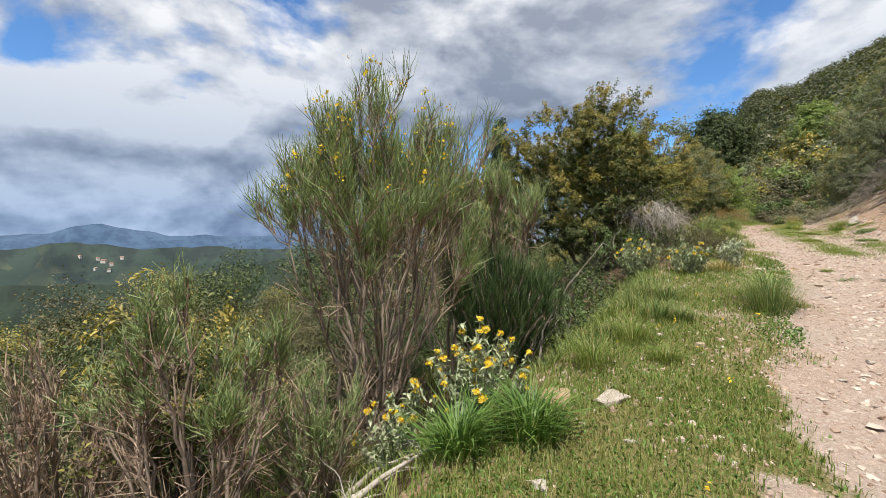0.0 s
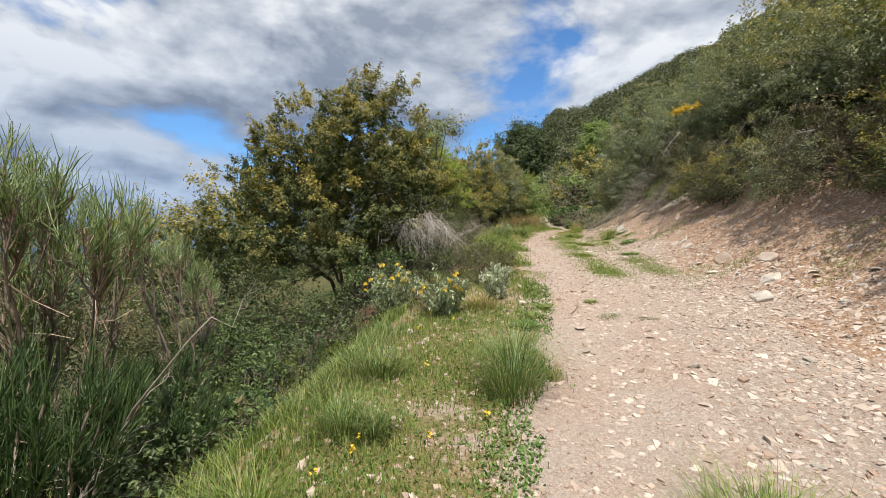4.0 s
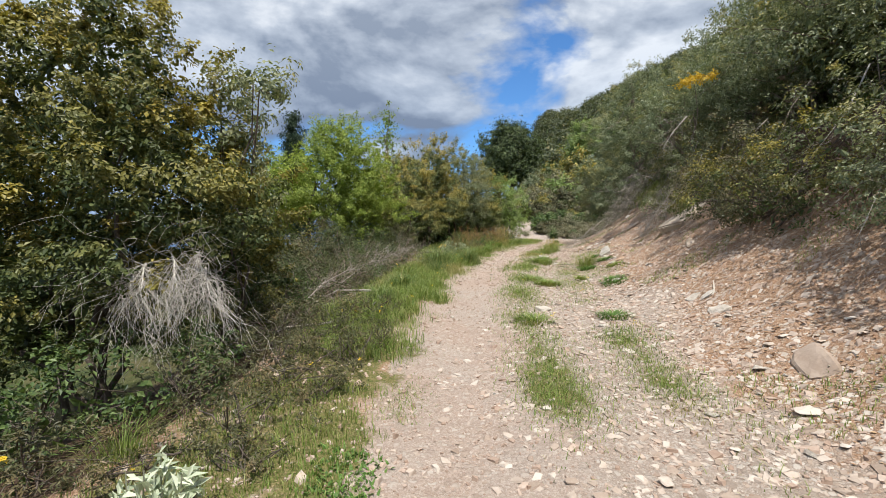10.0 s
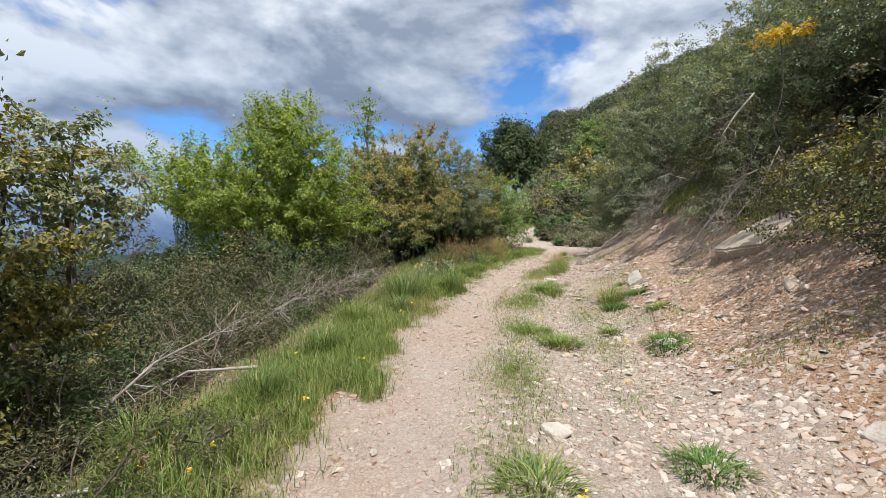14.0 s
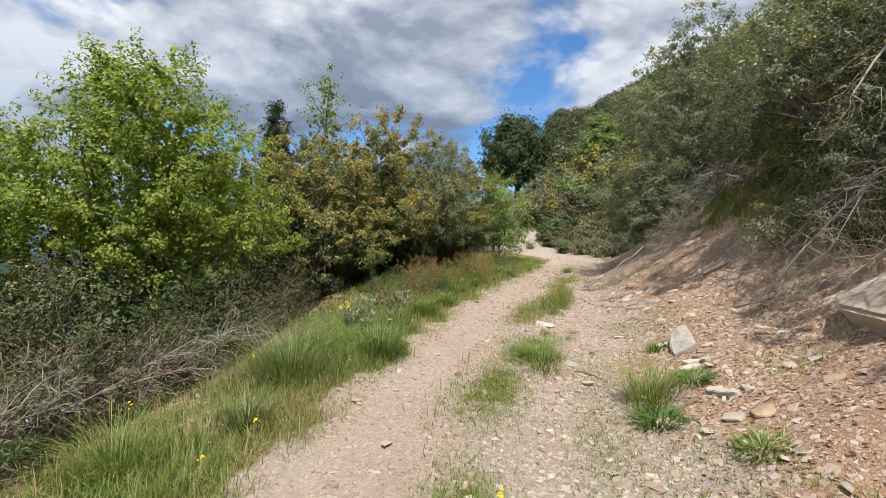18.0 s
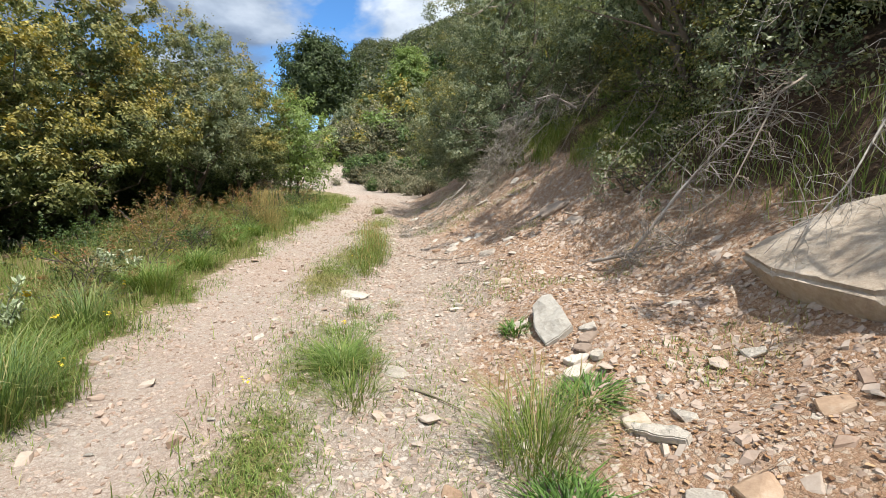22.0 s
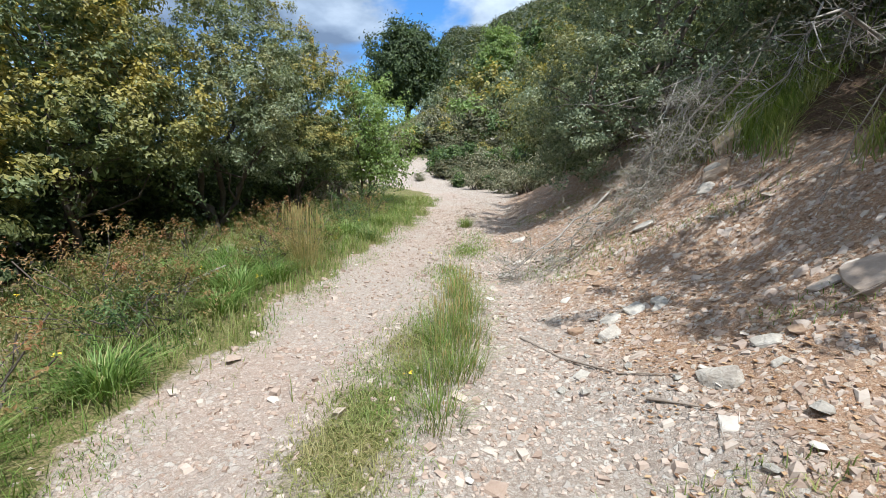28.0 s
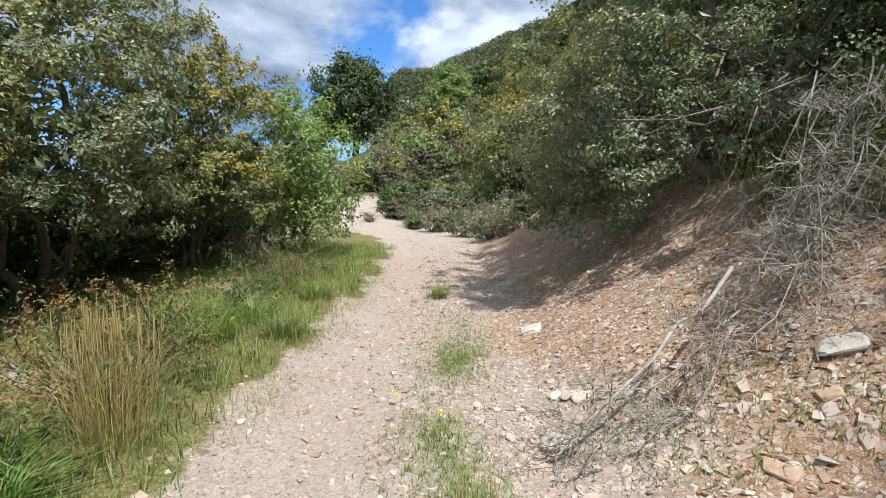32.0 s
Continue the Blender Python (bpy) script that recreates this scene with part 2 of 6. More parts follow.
KERMES = leaf_material("kermes_leaf", [(0, (.032, .054, .018)), (.5, (.07, .102, .032)), (1, (.14, .175, .058))], [(0, (.27, .225, .042)), (1, (.55, .44, .10))], 2.2, (.27, .39), through=.3)
DEEP = leaf_material("deep_shade_leaf", [(0, (.03, .05, .018)), (.5, (.07, .105, .034)), (1, (.15, .19, .07))], None, through=.25)
OCHRE = leaf_material("ochre_leaf", [(0, (.05, .078, .03)), (.5, (.125, .165, .066)), (1, (.25, .29, .13))], [(0, (.34, .27, .055)), (1, (.66, .51, .13))], 2.0, (.28, .40), through=.32)
GREYSCRUB = leaf_material("grey_scrub_leaf", [(0, (.10, .105, .055)), (.5, (.21, .205, .125)), (1, (.38, .35, .24))], None, sheen=.8, through=.2)
OAK = leaf_material("oak_leaf", [(0, (.09, .12, .062)), (.5, (.20, .235, .13)), (1, (.38, .41, .26))], [(0, (.32, .275, .09)), (1, (.50, .41, .14))], 1.1, (.42, .56), sheen=.42, through=.36)
DARK = leaf_material("dark_leaf", [(0, (.09, .125, .07)), (.5, (.20, .24, .145)), (1, (.38, .42, .28))], [(0, (.28, .26, .09)), (1, (.46, .40, .14))], .9, (.46, .62), sheen=.42, through=.36)
FRESH = leaf_material("fresh_leaf", [(0, (.14, .205, .03)), (.5, (.29, .37, .07)), (1, (.47, .54, .14))], None, through=.5)
PALE = leaf_material("pale_leaf", [(0, (.16, .24, .06)), (.5, (.24, .33, .10)), (1, (.36, .43, .17))], None, through=.4)
SAGE = leaf_material("sage_leaf", [(0, (.21, .265, .15)), (.5, (.36, .42, .265)), (1, (.55, .60, .42))], None, sheen=.85, through=.25)
BRAMBLE = leaf_material("bramble_leaf", [(0, (.03, .058, .018)), (.5, (.08, .135, .038)), (1, (.21, .29, .10))], [(0, (.168, .120, .060)), (1, (.240, .168, .084))], 2.0, (.58, .68))
WOOL = leaf_material("woolly_leaf", [(0, (.30, .35, .235)), (.5, (.48, .53, .38)), (1, (.68, .71, .57))], None, sheen=.9, through=.2)
HEATH = leaf_material("heath_leaf", [(0, (.045, .052, .022)), (.5, (.095, .10, .042)), (1, (.18, .165, .08))], [(0, (.18, .13, .065)), (1, (.28, .20, .11))], 2.2, (.5, .62), through=.2)
RUST = leaf_material("rusty_leaf", [(0, (.09, .13, .03)), (.5, (.17, .20, .06)), (1, (.29, .28, .11))], [(0, (.27, .115, .05)), (1, (.46, .24, .12))], 6.0, (.36, .45), through=.35)
BROOM = leaf_material("broom_stem", [(0, (.10, .15, .055)), (.5, (.19, .26, .105)), (1, (.33, .41, .18))], None, through=.25)
DARKBROOM = leaf_material("dark_broom_stem", [(0, (.024, .055, .018)), (.5, (.055, .10, .032)), (1, (.12, .18, .065))], None, through=.2)
BROWNSTEM = leaf_material("dry_stem", [(0, (.15, .10, .07)), (.5, (.29, .205, .15)), (1, (.50, .40, .30))], None, sheen=.8, through=.05)
GRASS = leaf_material("grass_blade", [(0, (.10, .16, .03)), (.5, (.19, .265, .055)), (.85, (.29, .36, .10)), (1, (.46, .41, .20))], [(0, (.25, .24, .08)), (1, (.44, .38, .18))], .9, (.53, .74), through=.38)
LUSH = leaf_material("lush_blade", [(0, (.09, .16, .028)), (.5, (.165, .26, .055)), (.85, (.26, .36, .10)), (1, (.42, .40, .18))], None, through=.36)
RUSH = leaf_material("rush_blade", [(0, (0.070, 0.126, 0.031)), (.6, (0.140, 0.210, 0.056)), (.85, (0.224, 0.280, 0.084)), (1, (0.476, 0.406, 0.196))], None, through=.2)
STRAW = leaf_material("straw_blade", [(0, (.15, .19, .05)), (.4, (.34, .28, .11)), (1, (.56, .44, .20))], None, sheen=.6, through=.3)
CLOVER = leaf_material("clover_leaf", [(0, (.06, .13, .025)), (.5, (.11, .21, .04)), (1, (.18, .29, .07))], None, through=.3)
YELLOW = leaf_material("yellow_petal", [(0, (.62, .40, .02)), (.5, (.75, .53, .03)), (1, (.85, .66, .06))], None, sheen=.6, through=.25)
CYPRESS = leaf_material("cypress_leaf", [(0, (0.018, 0.039, 0.021)), (1, (0.053, 0.090, 0.045))], None, through=.1)
BARK = solid_material("bark", [(.3, (.06, .045, .035)), (.7, (.17, .14, .115))], 9, fine=60)
PALEBARK = solid_material("weathered_wood", [(.3, (.22, .19, .165)), (.5, (.36, .32, .28)), (.75, (.52, .48, .43))], 7, fine=90, vary=.2)
DEADWOOD = solid_material("dead_wood", [(.3, (.13, .10, .08)), (.5, (.25, .20, .16)), (.75, (.38, .32, .26))], 7, fine=90, vary=.25)
BLEACHED = solid_material("bleached_wood", [(.3, (.36, .33, .29)), (.5, (.52, .48, .43)), (.75, (.68, .64, .58))], 7, fine=90, vary=.2)
GREYWOOD = solid_material("grey_dead_wood", [(.3, (.18, .155, .13)), (.5, (.31, .275, .235)), (.75, (.45, .41, .36))], 7, fine=90, vary=.25)
ROCK = solid_material("limestone", [(.22, (.24, .195, .155)), (.38, (.40, .35, .295)), (.55, (.52, .465, .40)), (.72, (.64, .59, .52))], 5, fine=46, bump=.9, dist=.03, vary=.16)
GREYROCK = solid_material("grey_limestone", [(.25, (.21, .18, .15)), (.45, (.37, .34, .295)), (.6, (.47, .435, .385)), (.75, (.58, .545, .49))], 3, fine=22, bump=.7, dist=.03)
BOULDER = solid_material("tan_boulder", [(.25, (.22, .155, .105)), (.5, (.42, .345, .27)), (.75, (.60, .535, .46))], 2.6, fine=30, bump=.9, dist=.035)
ORANGEROCK = solid_material("stained_sandstone", [(.25, (.25, .155, .10)), (.5, (.40, .28, .19)), (.75, (.54, .45, .36))], 3.0, fine=34, bump=.7, dist=.015, vary=.3)
GRAVEL = solid_material("gravel_stone", [(.15, (.30, .21, .155)), (.40, (.42, .32, .255)), (.6, (.49, .405, .335)), (.85, (.60, .53, .455))], 5, fine=50, bump=.5, dist=.005, vary=.42)
CHIP = solid_material("slate_chip", [(.15, (.29, .22, .17)), (.45, (.41, .335, .275)), (.8, (.55, .485, .42))], 5, fine=50, bump=.5, dist=.005, vary=.6)


def gravel_cells(nt, links, co, scale):
    """Angular stones bedded side by side: each one's own random colour channels, its distance from the edge, and its tilted face."""
    vor = nt.new("ShaderNodeTexVoronoi")
    vor.inputs["Scale"].default_value = scale
    links.new(co, vor.inputs["Vector"])
    edge = nt.new("ShaderNodeTexVoronoi")
    edge.feature = "DISTANCE_TO_EDGE"
    edge.inputs["Scale"].default_value = scale
    links.new(co, edge.inputs["Vector"])
    sep = nt.new("ShaderNodeSeparateColor")
    links.new(vor.outputs["Color"], sep.inputs[0])
    off = nt.new("ShaderNodeVectorMath")
    off.operation = "SUBTRACT"
    links.new(co, off.inputs[0])
    links.new(vor.outputs["Position"], off.inputs[1])
    way = nt.new("ShaderNodeVectorMath")
    way.operation = "SUBTRACT"
    links.new(vor.outputs["Color"], way.inputs[0])
    way.inputs[1].default_value = (.5, .5, .5)
    dot = nt.new("ShaderNodeVectorMath")
    dot.operation = "DOT_PRODUCT"
    links.new(off.outputs[0], dot.inputs[0])
    links.new(way.outputs[0], dot.inputs[1])
    tilt = math_node(nt, links, "MULTIPLY", dot.outputs["Value"], scale * .9)
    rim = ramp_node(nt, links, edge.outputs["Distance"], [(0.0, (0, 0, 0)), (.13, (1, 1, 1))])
    return sep.outputs[0], sep.outputs[1], rim, tilt


def ground_material():
    m, nt, links = nodes_of("hill_ground")
    p = nt["Principled BSDF"]
    tex = nt.new("ShaderNodeTexCoord")
    raw = tex.outputs["Object"]
    n_small, n_mid, n_big = noise_node(nt, links, raw, 28, 6, .7), noise_node(nt, links, raw, 4.5, 5, .6), noise_node(nt, links, raw, .8, 4)
    # stones of uneven outline: the place is shifted a little by noise first
    warp = nt.new("ShaderNodeTexNoise")
    warp.inputs["Scale"].default_value, warp.inputs["Detail"].default_value = 26, 3
    links.new(raw, warp.inputs["Vector"])
    shift = nt.new("ShaderNodeVectorMath")
    shift.operation = "MULTIPLY_ADD"
    links.new(warp.outputs["Color"], shift.inputs[0])
    shift.inputs[1].default_value = (.03, .03, .03)
    links.new(raw, shift.inputs[2])
    co = shift.outputs[0]
    t1, p1, rim1, tilt1 = gravel_cells(nt, links, co, 27)
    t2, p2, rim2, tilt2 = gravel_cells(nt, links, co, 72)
    t3, p3, rim3, tilt3 = gravel_cells(nt, links, co, 170)
    fines = math_node(nt, links, "ADD", math_node(nt, links, "MULTIPLY", t2, .55), math_node(nt, links, "MULTIPLY", t3, .45))
    # bigger stones lie among the fines where their own number and a patchy noise say so
    pick = math_node(nt, links, "ADD", p1, math_node(nt, links, "MULTIPLY", math_node(nt, links, "SUBTRACT", n_mid, .5), 1.1))
    big = math_node(nt, links, "MULTIPLY", ramp_node(nt, links, pick, [(.60, (0, 0, 0)), (.64, (1, 1, 1))]), rim1)
    few = math_node(nt, links, "MULTIPLY", big, ramp_node(nt, links, p1, [(.74, (0, 0, 0)), (.78, (1, 1, 1))]))
    grain = math_node(nt, links, "ADD", math_node(nt, links, "MULTIPLY", n_small, .5), math_node(nt, links, "MULTIPLY", fines, .5))

    def stones(loose, big_mask, gap_shade, tints):
        """Fines between dark joints, crevice shade put into the joint colour, with bigger stones lying in them."""
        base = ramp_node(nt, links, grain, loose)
        # painted shade: the joints between stones are mixed towards a darker colour
        base = mixc(nt, links, math_node(nt, links, "MULTIPLY", math_node(nt, links, "SUBTRACT", 1.0, rim2), .4), base, gap_shade)
        return mixc(nt, links, big_mask, base, ramp_node(nt, links, math_node(nt, links, "ADD", math_node(nt, links, "MULTIPLY", t1, .75), math_node(nt, links, "MULTIPLY", n_small, .25)), tints))

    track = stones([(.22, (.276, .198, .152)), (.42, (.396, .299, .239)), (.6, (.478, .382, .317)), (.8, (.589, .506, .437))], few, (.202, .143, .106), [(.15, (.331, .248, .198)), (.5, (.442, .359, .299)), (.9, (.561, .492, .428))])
    track = mixc(nt, links, math_node(nt, links, "MULTIPLY", n_mid, .3), track, (.432, .327, .262))
    grey = ramp_node(nt, links, n_big, [(.42, (0, 0, 0)), (.62, (.55, .55, .55))])
    track = mixc(nt, links, grey, track, mixc(nt, links, fines, (.304, .253, .212), (.534, .474, .414)))
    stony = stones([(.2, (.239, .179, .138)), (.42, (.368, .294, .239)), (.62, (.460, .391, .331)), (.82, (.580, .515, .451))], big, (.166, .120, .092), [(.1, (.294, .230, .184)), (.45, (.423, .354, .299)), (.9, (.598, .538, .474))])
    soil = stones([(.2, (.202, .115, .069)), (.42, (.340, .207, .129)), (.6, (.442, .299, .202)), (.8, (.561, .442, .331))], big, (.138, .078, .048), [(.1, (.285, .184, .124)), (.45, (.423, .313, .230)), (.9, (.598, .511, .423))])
    turf = ramp_node(nt, links, grain, [(.2, (.065, .08, .022)), (.45, (.14, .145, .045)), (.62, (.24, .195, .09)), (.85, (.38, .29, .18))])
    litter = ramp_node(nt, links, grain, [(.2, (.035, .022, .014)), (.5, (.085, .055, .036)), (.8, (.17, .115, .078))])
    scrub = ramp_node(nt, links, grain, [(.2, (.03, .045, .016)), (.5, (.06, .08, .028)), (.8, (.11, .115, .045))])
    scrub = mixc(nt, links, ramp_node(nt, links, n_big, [(.42, (0, 0, 0)), (.6, (.8, .8, .8))]), scrub, mixc(nt, links, n_mid, (.05, .04, .022), (.20, .17, .075)))

    def mask(key, spread=.5):
        a = nt.new("ShaderNodeAttribute")
        a.attribute_name = key
        v = math_node(nt, links, "ADD", a.outputs["Fac"], math_node(nt, links, "MULTIPLY", math_node(nt, links, "SUBTRACT", math_node(nt, links, "ADD", math_node(nt, links, "MULTIPLY", n_mid, .6), math_node(nt, links, "MULTIPLY", n_small, .4)), .5), spread * 3))
        return ramp_node(nt, links, v, [(.38, (0, 0, 0)), (.62, (1, 1, 1))])

    col = mixc(nt, links, mask("stony"), track, stony)
    col = mixc(nt, links, mask("soil"), col, soil)
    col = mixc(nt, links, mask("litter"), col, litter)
    col = mixc(nt, links, mask("scrub"), col, scrub)
    col = mixc(nt, links, mask("turf", .6), col, turf)
    # far wood, its colour also darkened to stand for cloud shade on the valley
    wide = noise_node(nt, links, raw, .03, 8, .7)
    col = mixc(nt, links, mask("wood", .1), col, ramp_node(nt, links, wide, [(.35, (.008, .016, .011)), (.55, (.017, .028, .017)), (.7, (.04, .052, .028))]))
    links.new(col, p.inputs["Base Color"])
    p.inputs["Roughness"].default_value = .95
    p.inputs["Specular IOR Level"].default_value = .15
    # relief: tilted, rimmed stones at three sizes
    h = math_node(nt, links, "MULTIPLY", n_small, .5)
    for rim, tilt, k in ((rim2, tilt2, .32), (rim3, tilt3, .14)):
        h = math_node(nt, links, "ADD", h, math_node(nt, links, "MULTIPLY", math_node(nt, links, "ADD", rim, math_node(nt, links, "MULTIPLY", tilt, .8)), k))
    h = math_node(nt, links, "ADD", h, math_node(nt, links, "MULTIPLY", math_node(nt, links, "MULTIPLY", big, math_node(nt, links, "ADD", 1.0, math_node(nt, links, "MULTIPLY", tilt1, .8))), .8))
    b = nt.new("ShaderNodeBump")
    b.inputs["Strength"].default_value, b.inputs["Distance"].default_value = .8, .012
    links.new(h, b.inputs["Height"])
    links.new(b.outputs[0], p.inputs["Normal"])
    return m


def backdrop_material(name, base, haze_glow, fields=False):
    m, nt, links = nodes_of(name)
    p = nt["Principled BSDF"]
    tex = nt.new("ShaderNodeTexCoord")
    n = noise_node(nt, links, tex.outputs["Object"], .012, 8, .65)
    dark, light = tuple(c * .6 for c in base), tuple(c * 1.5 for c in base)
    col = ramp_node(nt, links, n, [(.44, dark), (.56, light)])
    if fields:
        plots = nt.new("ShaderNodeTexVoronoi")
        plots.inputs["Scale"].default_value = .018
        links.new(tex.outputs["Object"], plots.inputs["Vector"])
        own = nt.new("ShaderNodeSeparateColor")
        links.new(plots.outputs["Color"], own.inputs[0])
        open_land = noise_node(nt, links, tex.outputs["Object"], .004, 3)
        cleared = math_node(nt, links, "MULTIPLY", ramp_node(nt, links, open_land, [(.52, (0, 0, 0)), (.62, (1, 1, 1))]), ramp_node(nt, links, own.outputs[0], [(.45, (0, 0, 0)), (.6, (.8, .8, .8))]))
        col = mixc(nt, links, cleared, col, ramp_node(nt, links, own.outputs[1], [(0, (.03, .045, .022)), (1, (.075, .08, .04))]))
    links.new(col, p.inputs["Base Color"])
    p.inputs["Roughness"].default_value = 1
    # no lamp: this bluish emission stands in for haze over the hill
    p.inputs["Emission Color"].default_value = (*haze_glow, 1)
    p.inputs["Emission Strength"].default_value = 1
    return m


SCREE_MAT = ground_material()


# ---- ground: one sheet to the horizon ----
def spread(lo, hi, fine, far_lo, far_hi, grow=1.16):
    mid = list(np.arange(lo, hi + fine / 2, fine))
    s, v = fine, hi
    while v < far_hi:
        s *= grow
        v += s
        mid.append(v)
    s, v = fine, lo
    while v > far_lo:
        s *= grow
        v -= s
        mid.insert(0, v)
    return np.array(mid)


gx, gy = spread(-4.5, 5.0, .1, -4600, 900), spread(-1.0, 34, .125, -900, 4600)
GX, GY = np.meshgrid(gx, gy)
GZ = height(GX, GY)
nx, ny = len(gx), len(gy)
co = np.stack([GX, GY, GZ], -1).reshape(-1, 3)
ids = np.arange(nx * ny).reshape(ny, nx)
quads = np.stack([ids[:-1, :-1], ids[:-1, 1:], ids[1:, 1:], ids[1:, :-1]], -1).reshape(-1, 4)


def mesh_from(name, verts, faces, material, smooth=False):
    """verts (n, 3), faces (m, k) as arrays: one mesh."""
    me = bpy.data.meshes.new(name)
    faces = np.asarray(faces)
    k = faces.shape[1]
    me.vertices.add(len(verts))
    me.vertices.foreach_set("co", np.asarray(verts, np.float32).ravel())
    me.loops.add(faces.size)
    me.loops.foreach_set("vertex_index", faces.astype(np.int32).ravel())
    me.polygons.add(len(faces))
    me.polygons.foreach_set("loop_start", np.arange(0, faces.size, k, dtype=np.int32))
    me.polygons.foreach_set("loop_total", np.full(len(faces), k, dtype=np.int32))
    me.polygons.foreach_set("use_smooth", np.full(len(faces), smooth))
    me.update(calc_edges=True)
    me.materials.append(material)
    return me


def mark(me, key, values):
    a = me.attributes.new(key, "FLOAT", "POINT")
    a.data.foreach_set("value", np.asarray(values, np.float32).ravel())


ground = tagged(new("ground", mesh_from("ground", co, quads, SCREE_MAT, True)), "stony hillside with a rutted dirt track, turf verges and scree", "ground", kind="structure")
U = GX - along(TRACK_X, GY)
ED, SC = along(EDGE_X, GY) - GX, GX - along(SCREE_X, GY)
w1, w2 = wob(GX, GY, 1.3, 4.0), wob(GX, GY, 3.1, .4)
near = step(40, 30, GY)


def grass_cover(u, ed, sc, x, y):
    """Where turf grows: the valley verge, and patches along the crown of the track."""
    v = wob(x, y, 1.3, 4.0) * .5 + wob(x, y, 3.1, .4) * .5
    verge = step(.16, -.3, u + .22 * wob(x, y, 5.3, 2.2) + .1 * wob(x, y, 14, .9)) * step(.5, -.2, ed) * (np.where(y < 11, .85, .8) + .6 * v)
    verge = verge * (1 - .22 * step(7, 8, y) * step(13.2, 12, y))
    crown = (np.exp(-((u - 1.32) / .36) ** 2) + .75 * np.exp(-((u - 2.3) / .3) ** 2) * step(22, 17, y)) * step(10.0, 12.5, y) * (.5 + .95 * v) * step(30, 25.5, y)
    return verge + crown


mark(ground.data, "turf", grass_cover(U, ED, SC, GX, GY))
mark(ground.data, "stony", np.clip(step(1.0, 1.5, U) * .75 + step(16, 20, GY) * .3 + .25 * w2, 0, 1) * step(1.2, .4, SC))
mark(ground.data, "soil", np.maximum(step(-.75, 1.15, SC + .45 * w1 + .4 * w2) * .95, step(.0, -.3, U) * (.75 + .3 * w2)))
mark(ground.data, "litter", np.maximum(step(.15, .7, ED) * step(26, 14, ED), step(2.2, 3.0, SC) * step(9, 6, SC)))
mark(ground.data, "scrub", np.maximum(np.maximum(step(3, 5, ED), step(5, 8, SC)), step(47, 54, GY + .3 * GX)))

# far ground that takes the wood colour with cloud shade painted in
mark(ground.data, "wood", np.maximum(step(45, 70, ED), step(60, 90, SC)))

# far hills as a plain backdrop, distance haze put into their colour and emission
def ridge(name, far, lo, hi, base, crest, seed, material, label, foot=-260):
    """A ridge standing at that distance between two bearings (degrees left of +y)."""
    b = np.radians(np.linspace(lo, hi, 120))
    s = np.linspace(0, 1, 120)
    top = base + np.interp(s, crest[0], crest[1])
    top = top + far * .0022 * (np.sin(s * 41 + seed) + .6 * np.sin(s * 97 + 2 * seed) + .35 * np.sin(s * 211 + seed)) * np.minimum(1, 6 * np.minimum(s, 1 - s) + .2)
    rows = []
    for k, (r, f) in enumerate(((-.10, 0), (-.06, .35), (-.03, .7), (0, 1.0), (.05, .6), (.1, 0))):
        rr = far * (1 + r) + far * .012 * np.sin(s * 53 + k * 1.7)
        rows.append(np.stack([-np.sin(b) * rr, np.cos(b) * rr, foot + (top - foot) * f * (1 + .04 * np.sin(s * 70 + 3 * k) * (f < 1))], -1))
    v = np.concatenate(rows)
    n = 120
    f = np.array([(k * n + i, k * n + i + 1, (k + 1) * n + i + 1, (k + 1) * n + i) for k in range(5) for i in range(n - 1)])
    return tagged(new(name, mesh_from(name, v, f, material, True)), label, "hill", kind="structure")


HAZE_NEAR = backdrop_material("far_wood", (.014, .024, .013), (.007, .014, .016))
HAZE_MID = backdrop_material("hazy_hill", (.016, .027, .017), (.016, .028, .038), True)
HAZE_FAR = backdrop_material("haze_blue_hill", (.02, .035, .05), (.045, .092, .185))
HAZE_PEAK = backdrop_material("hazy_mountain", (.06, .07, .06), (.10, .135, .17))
ridge("backdrop_ridge", 4300, 30, 110, 0, ((0, .2, .3, .42, .49, .525, .56, .59, .62, .7, 1), (-40, -28, -22, -34, -40, 20, 62, 34, -34, -40, -55)), 1.3, HAZE_FAR, "haze-blue hills along the horizon")
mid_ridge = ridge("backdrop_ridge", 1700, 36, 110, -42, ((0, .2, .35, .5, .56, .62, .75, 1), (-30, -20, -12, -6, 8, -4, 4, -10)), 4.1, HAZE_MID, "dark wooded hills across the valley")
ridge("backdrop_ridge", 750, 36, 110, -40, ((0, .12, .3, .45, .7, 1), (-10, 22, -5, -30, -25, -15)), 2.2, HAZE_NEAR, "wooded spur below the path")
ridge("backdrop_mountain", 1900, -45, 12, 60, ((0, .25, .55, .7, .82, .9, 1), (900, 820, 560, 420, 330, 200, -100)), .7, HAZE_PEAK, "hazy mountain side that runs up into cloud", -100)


# ---- kinds of things ----
def part(name, me, parent, label=""):
    ob = new(name, me)
    ob.parent = parent
    if label:
        ob["label"] = label
    return ob


def thing(name, x, y, z, label, category, group="", rz=0.0):
    e = new(name)
    e.empty_display_size = .2
    e.location, e.rotation_euler = (x, y, z), (0, 0, rz)
    return tagged(e, label, category, group)


def unit(v):
    return v / np.maximum(np.linalg.norm(v, axis=-1, keepdims=True), 1e-9)


